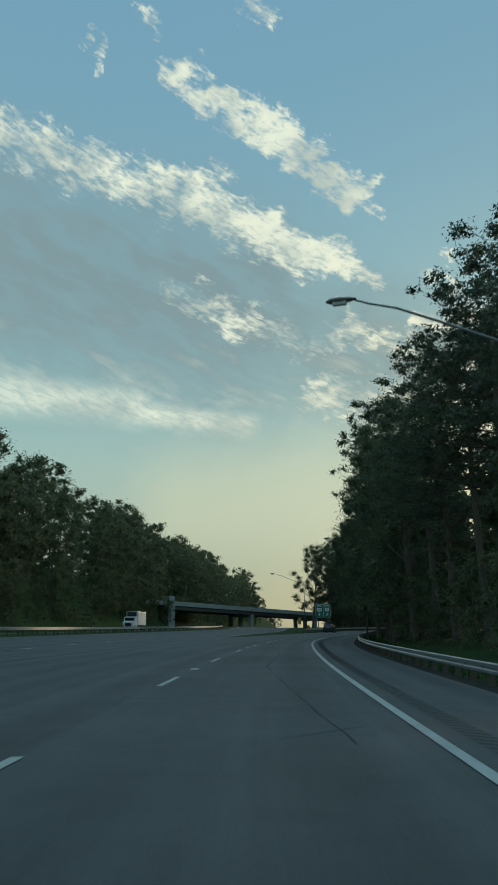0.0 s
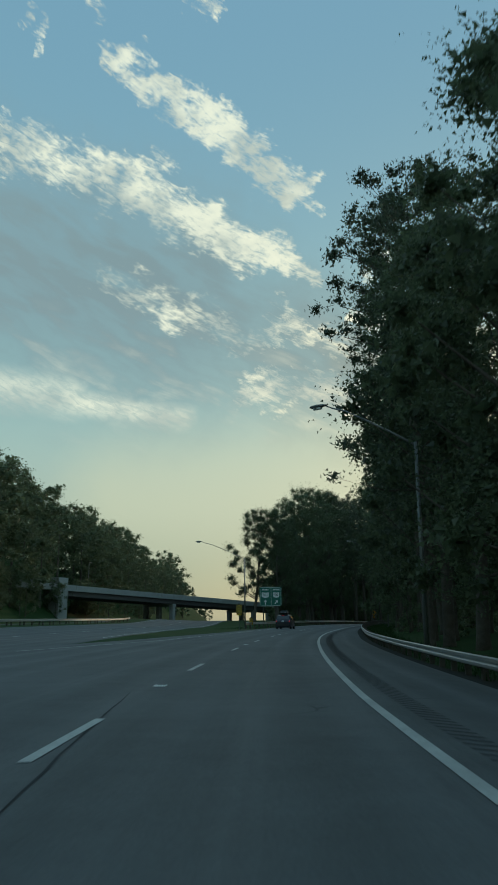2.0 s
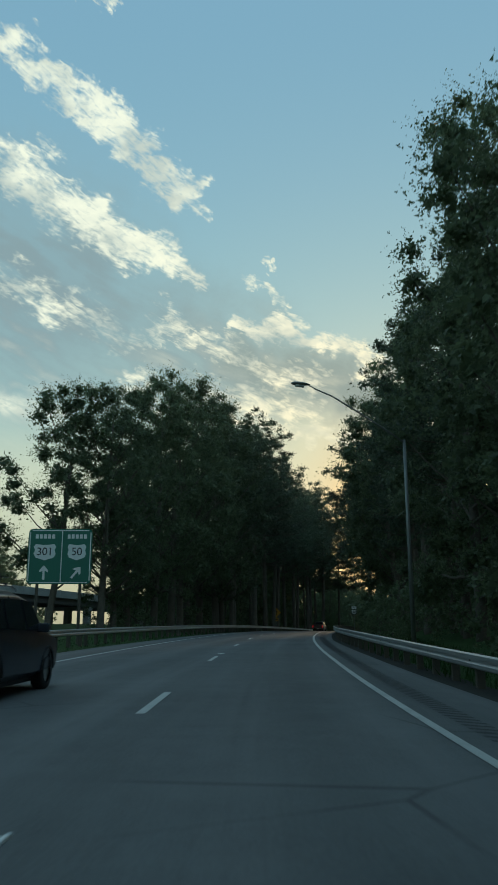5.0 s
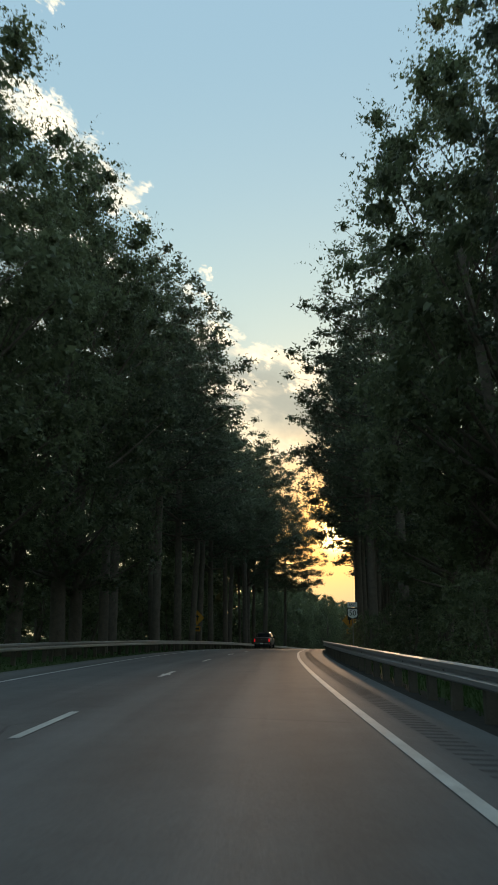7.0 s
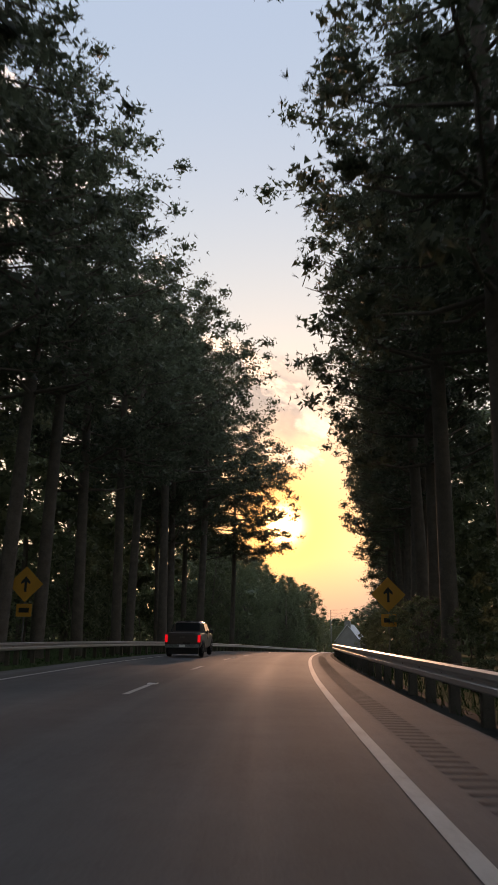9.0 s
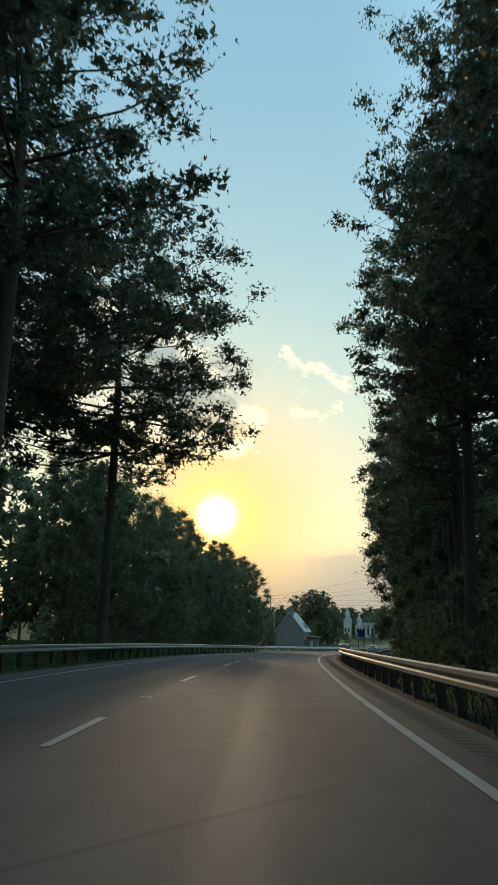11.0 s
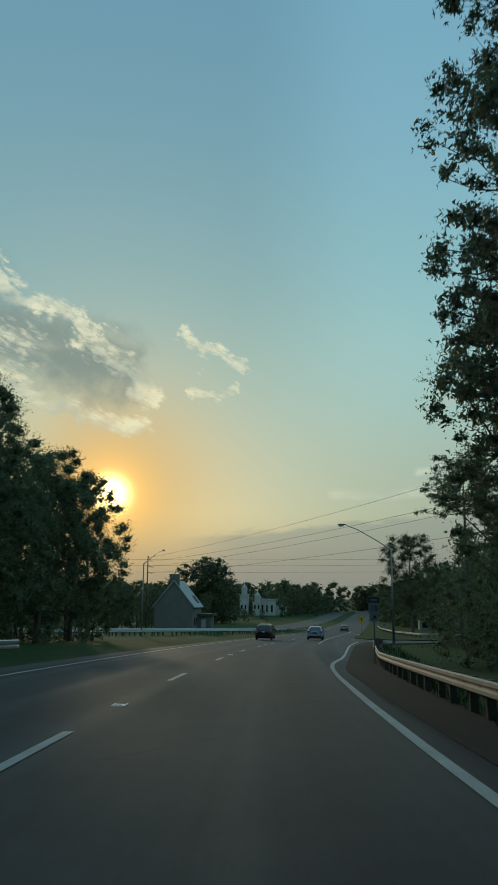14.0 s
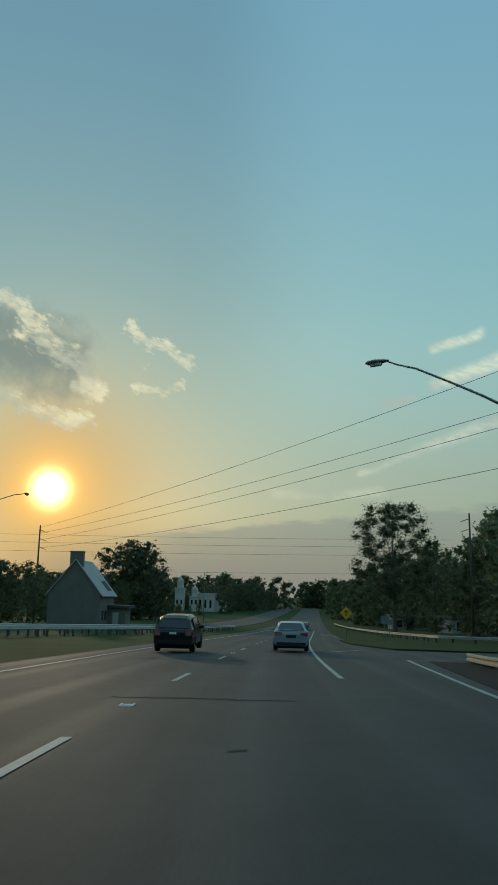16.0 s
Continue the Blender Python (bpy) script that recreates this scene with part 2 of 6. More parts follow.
def asphalt_surface():
    """Worn asphalt: aggregate grain, blotches, drawn-out stains and polished wheel tracks along the lanes (UV = metres across, along)."""
    m = bpy.data.materials.new("asphalt")
    m.use_nodes = True
    n = Nodes(m.node_tree)
    geo = n.add("ShaderNodeNewGeometry").outputs["Position"]
    uv = n.add("ShaderNodeUVMap", uv_map="lane").outputs[0]
    sep = n.add("ShaderNodeSeparateXYZ")
    n.link(uv, sep.inputs[0])
    u, s = sep.outputs[0], sep.outputs[1]
    drawn = n.noise(n.vec("MULTIPLY", uv, (1.3, 0.035, 1.0)), 1.0, 5.0, 0.6)
    blotch = n.noise(geo, 0.18, 4.0, 0.6)
    patchy = n.noise(geo, 1.4, 5.0, 0.65)
    grain = n.noise(geo, 34.0, 3.0, 0.6)
    lane = n.math("ABSOLUTE", n.math("SUBTRACT", n.math("FRACT", n.math("DIVIDE", n.math("ADD", u, 2.2 + 36.0), 3.7)), 0.5))
    track = n.math("MULTIPLY", n.step(n.math("ABSOLUTE", n.math("SUBTRACT", lane, 0.22)), 0.12, 0.02), n.step(drawn, 0.25, 0.6))
    oil = n.math("MULTIPLY", n.step(lane, 0.13, 0.02), n.step(drawn, 0.3, 0.65))
    value = 1.0
    for src, k_ in ((drawn, 0.75), (blotch, 0.75), (patchy, 0.45), (grain, 0.8)):
        value = n.math("ADD", value, n.math("MULTIPLY", n.math("SUBTRACT", src, 0.5), k_))
    value = n.math("SUBTRACT", n.math("ADD", value, n.math("MULTIPLY", track, 0.12)), n.math("MULTIPLY", oil, 0.20))
    # short thin cracks across and along
    cell = n.add("ShaderNodeTexVoronoi", feature="DISTANCE_TO_EDGE")
    n.link(n.vec("ADD", geo, n.vec("MULTIPLY", n.vec("SUBTRACT", n.add("ShaderNodeTexNoise").outputs["Color"], (0.5, 0.5, 0.5)), (0.6, 0.6, 0))), cell.inputs["Vector"])
    cell.inputs["Scale"].default_value = 0.16
    crack = n.math("MULTIPLY", n.step(cell.outputs["Distance"], 0.006, 0.001), n.step(blotch, 0.52, 0.62))
    value = n.math("SUBTRACT", value, n.math("MULTIPLY", crack, 0.5))
    # light put into the colour: raised between the trees, lowered towards the open junction
    light_scale = n.math("SUBTRACT", n.math("ADD", 0.60, n.math("MULTIPLY", n.step(s, 400.0, 300.0), 0.42)), n.math("MULTIPLY", n.step(s, 60.0, 20.0), 0.10))
    light_scale = n.math("ADD", light_scale, n.math("MULTIPLY", n.math("MULTIPLY", n.step(s, 20.0, 70.0), n.step(s, 200.0, 150.0)), 0.16))
    shade = n.add("ShaderNodeVectorMath", operation="SCALE")
    shade.inputs[0].default_value = (0.088, 0.090, 0.089)
    n.link(n.math("MULTIPLY", n.math("MAXIMUM", value, 0.15), light_scale), shade.inputs["Scale"])
    bsdf = n.add("ShaderNodeBsdfPrincipled")
    n.link(shade.outputs[0], bsdf.inputs["Base Color"])
    n.link(n.math("SUBTRACT", 0.80, n.math("MULTIPLY", track, 0.05)), bsdf.inputs["Roughness"])
    bsdf.inputs["Specular IOR Level"].default_value = 0.35
    bump = n.add("ShaderNodeBump")
    bump.inputs["Strength"].default_value, bump.inputs["Distance"].default_value = 0.4, 0.01
    n.link(grain, bump.inputs["Height"])
    n.link(bump.outputs[0], bsdf.inputs["Normal"])
    out = n.add("ShaderNodeOutputMaterial")
    n.link(bsdf.outputs[0], out.inputs[0])
    return m


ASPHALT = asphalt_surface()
GRASS = material("grass", (0.030, 0.060, 0.018), 0.95, spread=0.5, scale=0.25, fine=9.0, bump=0.35, spec=0.1)
EARTH = material("forest_floor", (0.031, 0.030, 0.026), 0.95, spread=0.5, scale=0.2, fine=5.0, bump=0.8, spec=0.15)
PAINT = material("road_paint", (0.43, 0.43, 0.40), 0.7, spread=0.40, scale=1.5, fine=30.0)
STEEL = material("galvanised_steel", (0.45, 0.46, 0.46), 0.42, metal=0.85, spread=0.2, scale=2.0, fine=30.0)
POLE = material("pole_metal", (0.22, 0.22, 0.21), 0.5, metal=0.6, spread=0.15)
WOOD = material("weathered_wood", (0.095, 0.078, 0.06), 0.85, spread=0.35, scale=4.0, fine=30.0, bump=0.4)
BARK = material("bark", (0.13, 0.105, 0.085), 0.95, spread=0.45, scale=3.0, fine=18.0, bump=0.8, spec=0.2)
LEAF = material("broad_leaves", (0.118, 0.148, 0.078), 0.5, spread=0.3, scale=0.25, fine=2.0, random_value=0.5, island=0.7, spec=0.5, through_light=0.5)
NEEDLE = material("pine_needles", (0.10, 0.128, 0.080), 0.5, spread=0.3, scale=0.25, fine=2.0, random_value=0.4, island=0.6, spec=0.5, through_light=0.45)
CONCRETE = material("concrete", (0.33, 0.32, 0.30), 0.85, spread=0.25, scale=0.6, fine=12.0, bump=0.3)
GIRDER = material("painted_girder", (0.10, 0.085, 0.08), 0.6, spread=0.25, scale=0.6, fine=10.0)
SIGN_GREEN = material("sign_green", (0.012, 0.15, 0.105), 0.45, spread=0.08)
SIGN_WHITE = material("sign_white", (0.75, 0.76, 0.74), 0.45, spread=0.06)
SIGN_BLACK = material("sign_black", (0.015, 0.015, 0.016), 0.5, spread=0.1)
SIGN_YELLOW = material("sign_yellow", (0.75, 0.42, 0.03), 0.45, spread=0.08)
ALUMINIUM = material("sign_back", (0.30, 0.31, 0.31), 0.5, metal=0.6, spread=0.1)

# ---------------------------------------------------------------- the road's line: s metres along, place
REF = np.array([
    (-60, 2.6, -59.9, -1.57), (-30, 1.3, -30.0, -1.39), (0, 0.0, 0.0, -1.21), (30, -0.8, 30.0, -1.06), (60, -0.5, 60.0, -0.94),
    (90, 1.5, 89.9, -0.82), (120, 5.0, 119.7, -0.67), (150, 10.4, 149.2, -0.48), (180, 17.5, 178.4, -0.26), (210, 25.9, 207.1, -0.09),
    (240, 35.5, 235.6, -0.06), (270, 46.3, 263.6, -0.25), (300, 58.4, 291.0, -0.69), (330, 72.0, 317.7, -1.41), (360, 87.1, 343.7, -2.35),
    (390, 103.5, 368.7, -3.47), (420, 121.2, 393.0, -4.67), (450, 139.9, 416.5, -5.87), (480, 159.3, 439.3, -6.98), (520, 186.1, 469.0, -8.33),
    (600, 240.0, 528.2, -10.56), (720, 320.7, 616.9, -12.72), (860, 415.0, 720.5, -13.48), (1100, 576.5, 898.0, -13.48)])
LINE_S = np.arange(-60.0, 1100.1, 2.0)


def _smooth(column):
    """Cubic through the knots of the road's line."""
    k, v = REF[:, 0], REF[:, column]
    slope = np.gradient(v, k)
    i = np.clip(np.searchsorted(k, LINE_S, "right") - 1, 0, len(k) - 2)
    w = k[i + 1] - k[i]
    u = (LINE_S - k[i]) / w
    return (2 * u**3 - 3 * u**2 + 1) * v[i] + (u**3 - 2 * u**2 + u) * w * slope[i] + (3 * u**2 - 2 * u**3) * v[i + 1] + (u**3 - u**2) * w * slope[i + 1]


LINE = np.stack([_smooth(1), _smooth(2), _smooth(3)], 1)
LINE_T = np.gradient(LINE[:, :2], axis=0)
LINE_T /= np.linalg.norm(LINE_T, axis=1)[:, None]


def shoulder_fall(s, u):
    """The outer shoulder slopes down, most where it is wide."""
    return -0.10 * np.clip(np.asarray(u, float) - 1.9, 0, 4) * np.interp(s, (131, 190, 360, 385, 418, 438, 450), (1.0, 0.3, 0.3, 2.0, 2.0, 0.1, 0.0))


def at(s, u, up=0.0):
    """The place s metres along the road and u metres to the right of its line."""
    x, y, z = (np.interp(s, LINE_S, LINE[:, i]) for i in range(3))
    tx, ty = (np.interp(s, LINE_S, LINE_T[:, i]) for i in range(2))
    return Vector((x + ty * u, y - tx * u, z + up + float(shoulder_fall(s, u))))


def heading(s):
    """Degrees about z that turn +Y into the road's direction."""
    return math.degrees(math.atan2(-np.interp(s, LINE_S, LINE_T[:, 0]), np.interp(s, LINE_S, LINE_T[:, 1])))


def road_coords(xy):
    """For many places: metres along, metres to the right, height of the road there."""
    xy = np.asarray(xy, float)
    s, u, z = np.empty(len(xy)), np.empty(len(xy)), np.empty(len(xy))
    for k in range(0, len(xy), 4000):
        p = xy[k:k + 4000]
        i = ((p[:, None, 0] - LINE[None, :, 0]) ** 2 + (p[:, None, 1] - LINE[None, :, 1]) ** 2).argmin(1)
        d = p - LINE[i, :2]
        s[k:k + 4000] = LINE_S[i] + (d * LINE_T[i]).sum(1)
        u[k:k + 4000] = d[:, 0] * LINE_T[i, 1] - d[:, 1] * LINE_T[i, 0]
        z[k:k + 4000] = np.interp(s[k:k + 4000], LINE_S, LINE[:, 2])
    return s, u, z


MAIN_Y = (-60, 0, 34, 70, 100, 133, 163, 200, 256, 400, 640)
MAIN_X = (-9.5, -11.3, -12.7, -14.2, -14.5, -14.0, -11.8, -8.6, -3.0, 14.0, 45.0)


def main_x(y):
    """The main highway's lane line."""
    return np.interp(y, MAIN_Y, MAIN_X)


def main_offset(x, y):
    """Metres to the right of the main highway's lane line."""
    return np.asarray(x) - main_x(y)


def ramp01(v, a, b):
    k = np.clip((np.asarray(v, float) - a) / (b - a), 0, 1)
    return k * k * (3 - 2 * k)


def terrain(xy):
    """Height of the open ground."""
    xy = np.asarray(xy, float)
    s, u, z = road_coords(xy)
    off = main_offset(xy[:, 0], xy[:, 1])
    z = z + shoulder_fall(s, u)
    near = 1 - ramp01(np.abs(u), 150, 500)
    z = z * near + (-14.0) * (1 - near)
    hill = ramp01(-off, 28, 45) * (1 - ramp01(xy[:, 1], 420, 620)) * 14.0
    right = ramp01(u, 6.2, 17.0) * (1 - ramp01(s, 380, 420)) * 1.2
    left = ramp01(-u, 13.0, 24.0) * ramp01(s, 190, 230) * (1 - ramp01(s, 400, 440)) * 1.0
    banked = 0.9 * ramp01(-off, 2, 16) * (1 - ramp01(xy[:, 1], 200, 300)) * ramp01(-off, 1.9, 2.0)
    return z - 0.10 + hill + right + left + banked


def ground_z(x, y):
    return float(terrain([(x, y)])[0])


def mesh_object(name, verts, faces, mat, parent=None, smooth=False):
    me = bpy.data.meshes.new(name)
    me.from_pydata([tuple(v) for v in verts], [], faces)
    me.materials.append(mat)
    if smooth:
        me.polygons.foreach_set("use_smooth", [True] * len(me.polygons))
    ob = new(name, me)
    if parent is not None:
        ob.parent = parent
    return ob


def part(name, bm, mat, parent=None, label="", smooth=False):
    """Links a bmesh as one mesh object under a thing."""
    me = bpy.data.meshes.new(name)
    bm.to_mesh(me)
    bm.free()
    me.materials.append(mat)
    if smooth:
        me.polygons.foreach_set("use_smooth", [True] * len(me.polygons))
    ob = new(name, me)
    if parent is not None:
        ob.parent = parent
    if label:
        ob["label"] = label
    return ob


def box(bm, lo, hi, bevel=0.0, segments=2):
    """A box between two corners, its edges bevelled."""
    r = bmesh.ops.create_cube(bm, size=1.0)
    c = [(a + b) / 2 for a, b in zip(lo, hi)]
    d = [abs(b - a) for a, b in zip(lo, hi)]
    for v in r["verts"]:
        v.co = Vector((c[0] + v.co.x * d[0], c[1] + v.co.y * d[1], c[2] + v.co.z * d[2]))
    if bevel:
        edges = list({e for v in r["verts"] for e in v.link_edges})
        bmesh.ops.bevel(bm, geom=edges, offset=bevel, segments=segments, affect="EDGES", profile=0.7)


def tube(bm, points, radii, sides=8, caps=True):
    """A tapered tube along points."""
    rings = []
    pts = [Vector(p) for p in points]
    for i, p in enumerate(pts):
        d = (pts[min(i + 1, len(pts) - 1)] - pts[max(i - 1, 0)]).normalized()
        a = d.orthogonal().normalized() if abs(d.z) > 0.95 else d.cross(Vector((0, 0, 1))).normalized()
        b = d.cross(a)
        rings.append([bm.verts.new(p + (a * math.cos(t) + b * math.sin(t)) * radii[i]) for t in (2 * math.pi * k / sides for k in range(sides))])
    for r0, r1 in zip(rings, rings[1:]):
        for k in range(sides):
            bm.faces.new((r0[k], r0[(k + 1) % sides], r1[(k + 1) % sides], r1[k]))
    if caps:
        bm.faces.new(rings[0][::-1])
        bm.faces.new(rings[-1])


def empty(name, place, rz=0.0):
    ob = new(name)
    ob.empty_display_size = 0.3
    ob.matrix_basis = pose(*place, 0, 0, rz)
    return ob


# ---------------------------------------------------------------- ground
def make_ground():
    def spaced(lo, hi, step, reach):
        inner = np.arange(lo, hi + 0.1, step)
        far, d, outer = step, 0.0, []
        while d < reach:
            far *= 1.35
            d += far
            outer.append(d)
        outer = np.array(outer)
        return np.concatenate([(lo - outer)[::-1], inner, hi + outer])

    xs, ys = spaced(-90, 290, 3.0, 3600), spaced(-60, 560, 3.0, 3600)
    gx, gy = np.meshgrid(xs, ys)
    xy = np.stack([gx.ravel(), gy.ravel()], 1)
    z = terrain(xy)
    z += 0.05 * np.sin(xy[:, 0] * 0.31) * np.cos(xy[:, 1] * 0.27) * (np.abs(road_coords(xy)[1]) > 14)
    w, h = len(xs), len(ys)
    idx = np.arange(w * h).reshape(h, w)
    faces = np.stack([idx[:-1, :-1], idx[:-1, 1:], idx[1:, 1:], idx[1:, :-1]], -1).reshape(-1, 4)
    ob = mesh_object("ground", np.column_stack([xy, z]).tolist(), faces.tolist(), GRASS, smooth=True)
    tagged(ob, "rough grass and forest floor along the highway", "ground", kind="structure")


def strip(name, mat, s0, s1, left, right, up=0.0, step=3.0, thick=0.25):
    """A band along the road between two offsets, with its sides turned down."""
    ss = np.arange(s0, s1 + 0.01, step)
    n_across = 6
    verts, faces, across = [], [], []
    for s in ss:
        l = left(s) if callable(left) else left
        r = right(s) if callable(right) else right
        inner = [l + (r - l) * k / n_across for k in range(n_across + 1)]
        if l < 1.9 < r:
            inner = sorted(inner + [1.9, 1.9 + (r - 1.9) * 0.5])
        us = [l, *inner, r]
        for k, u in enumerate(us):
            verts.append(at(s, u, up - (thick if k in (0, len(us) - 1) else 0.0)))
            across.append((u, s))
    m = len(us)
    for i in range(len(ss) - 1):
        for k in range(m - 1):
            a = i * m + k
            faces.append((a, a + 1, a + m + 1, a + m))
    ob = mesh_object(name, verts, faces, mat, smooth=False)
    lane_map(ob, across)
    return ob


def lane_map(ob, across):
    """UV in metres across and along the road, one pair for each vertex."""
    layer = ob.data.uv_layers.new(name="lane")
    index = np.empty(len(ob.data.loops), int)
    ob.data.loops.foreach_get("vertex_index", index)
    layer.data.foreach_set("uv", np.array(across, float)[index].ravel())


def knots(*pairs):
    xs, ys = [p[0] for p in pairs], [p[1] for p in pairs]
    return lambda s: float(np.interp(s, xs, ys))


RIGHT_LINE = knots((-60, 1.85), (50, 1.8), (70, 1.62), (110, 1.9), (145, 2.1), (165, 2.0), (200, 1.60), (232, 1.3), (250, 1.2), (270, 1.35), (305, 1.85), (330, 1.92), (358, 1.75), (385, 1.78), (390, 1.82),
                   (398, 1.9), (402, 2.0), (406, 2.2), (410, 2.5), (414, 2.85), (418, 3.2), (425, 3.7), (442, 4.6), (459, 5.7))
DASH_LINE = knots((-60, -2.5), (0, -2.5), (40, -2.2), (100, -1.8), (128, -1.56), (140, -1.46), (155, -1.6), (180, -2.1), (204, -2.85), (217, -2.9), (235, -2.9), (309, -2.34), (360, -2.25), (420, -2.2), (445, -2.0), (480, -1.6), (560, -1.4))
LEFT_LINE = knots((90, -11.0), (105, -8.0), (125, -6.7), (150, -6.3), (250, -6.6), (400, -6.6), (470, -6.6), (560, -5.6))
RAMP_LEFT = knots((-60, -11.0), (90, -13.0), (110, -10.0), (135, -8.2), (400, -8.0), (600, -8.0))
RAMP_RIGHT = knots((-60, 5.3), (70, 5.1), (110, 5.0), (131, 4.8), (160, 3.8), (190, 2.9), (395, 2.9), (410, 3.3), (440, 6.4), (452, 8.5), (460, 14.0), (464, 30.0), (472, 30.0), (476, 9.0), (490, 6.0), (520, 5.2), (600, 5.0))

make_ground()
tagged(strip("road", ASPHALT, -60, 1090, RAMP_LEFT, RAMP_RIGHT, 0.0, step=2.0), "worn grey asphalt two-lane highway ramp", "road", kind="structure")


def make_main_road():
    verts, faces = [], []
    ys = np.arange(-60, 640, 4.0)
    for y in ys:
        c = float(main_x(y))
        for dx in (-28.0, -17.5, -17.0, -11.5, -11.0, -4.0, 4.6, 5.0):
            x = c + dx
            drop = 0.2 if dx in (-28.0, 5.0) else (0.03 if dx in (-17.0, -11.5) else -0.05)
            verts.append((x, y, ground_z(x, y) - drop))
    for i in range(len(ys) - 1):
        for k in range(7):
            a = i * 8 + k
            if k != 2:
                faces.append((a, a + 1, a + 9, a + 8))
    ob = mesh_object("road", verts, faces, ASPHALT)
    lane_map(ob, [(float(main_offset(x, y)) + 1.85, y) for x, y, z in verts])
    tagged(ob, "straight asphalt carriageways of the main highway with a grass median", "road", kind="structure")


make_main_road()


def painted(s0, s1, u0, u1, width, up=0.009):
    """One stripe of road paint, slightly raised."""
    n_ = max(1, int((s1 - s0) / 1.5))
    verts, faces = [], []
    for i in range(n_ + 1):
        s = s0 + (s1 - s0) * i / n_
        u = u0(s) if callable(u0) else u0 + (u1 - u0) * i / n_
        verts += [at(s, u - width / 2, up), at(s, u + width / 2, up)]
    for i in range(n_):
        a = 2 * i
        faces.append((a, a + 1, a + 3, a + 2))
    return verts, faces


dash_phase = 17.0
DASH_SHIFT = knots((20, 0.0), (54, -1.7), (85, -0.8), (100, 0.0), (145, 0.0), (205, 5.4), (240, 5.4), (300, -0.4), (340, 0.8), (443, 0.0))
k = -6
while dash_phase + 12.19 * k < 640:
    s = dash_phase + 12.19 * k
    s += DASH_SHIFT(s)
    v, f = painted(s, s + 3.05, DASH_LINE, None, 0.13)
    tagged(mesh_object("lane_dash", v, f, PAINT), "worn white dashed lane marking on asphalt", "lane marking", group="lane dashes", kind="structure")
    k += 1
for name, s0, s1, line in (("edge_line", -60, 459, RIGHT_LINE), ("edge_line", 90, 640, LEFT_LINE)):
    v, f = painted(s0, s1, line, None, 0.14)
    tagged(mesh_object(name, v, f, PAINT), "solid white edge line painted on the asphalt", "edge line", kind="structure")


# ---------------------------------------------------------------- trees
def triangles(name, verts, mats, index=None, parent=None):
    """A mesh of loose triangles from an array of corners, three a piece."""
    v = np.asarray(verts, float).reshape(-1, 3)
    n_ = len(v) // 3
    me = bpy.data.meshes.new(name)
    me.vertices.add(n_ * 3)
    me.vertices.foreach_set("co", v.ravel())
    me.loops.add(n_ * 3)
    me.loops.foreach_set("vertex_index", np.arange(n_ * 3))
    me.polygons.add(n_)
    me.polygons.foreach_set("loop_start", np.arange(n_) * 3)
    me.polygons.foreach_set("loop_total", np.full(n_, 3))
    for m in mats:
        me.materials.append(m)
    if index is not None:
        me.polygons.foreach_set("material_index", np.asarray(index, np.int32))
    me.update(calc_edges=True)
    ob = new(name, me)
    if parent is not None:
        ob.parent = parent
    return ob


def unit(v):
    return v / (np.linalg.norm(v, axis=-1, keepdims=True) + 1e-9)


def leaf_corners(c, d, length, slender, rng):
    """Corners of one slim triangle for each leaf: foot at c, pointing along d."""
    d = unit(d)
    e = unit(np.cross(d, rng.normal(size=d.shape))) * slender
    k_ = np.reshape(length, (-1, 1)) * rng.uniform(0.65, 1.35, (len(c), 1))
    return np.stack([c - e * k_ * 0.5, c + e * k_ * 0.5, c + d * k_], 1)


def leaf_clump(centre, radius, rng, core, middle, sprays, each, leaf, inner, flat_=0.8):
    """One clump of a crown: broad leaf masses within, smaller ones round them, and loose sprays of leaves that break the outline."""
    out = []
    squash = np.array([1, 1, flat_])
    d = unit(rng.normal(size=(core, 3)))
    out.append(leaf_corners(centre + unit(rng.normal(size=(core, 3))) * rng.uniform(0, 0.45, (core, 1)) * radius * squash - d * inner * 0.4, d, inner, 0.9, rng))
    g = unit(rng.normal(size=(middle, 3))) * rng.uniform(0.25, 0.74, (middle, 1)) * radius * squash
    out.append(leaf_corners(centre + g, rng.normal(size=(middle, 3)) + g / radius, leaf * 1.5, 0.8, rng))
    way = unit(rng.normal(size=(sprays, 3)) + (0, 0, 0.25))
    along = rng.uniform(0.5, 1.0, (sprays, each, 1)) * rng.uniform(0.85, 1.25, (sprays, 1, 1))
    c = centre + (way[:, None, :] * along * radius * squash + rng.normal(0, leaf * 0.55, (sprays, each, 3))).reshape(-1, 3)
    out.append(leaf_corners(c, rng.normal(size=c.shape) + np.repeat(way, each, 0) * 0.6, leaf, 0.62, rng))
    return np.concatenate(out)


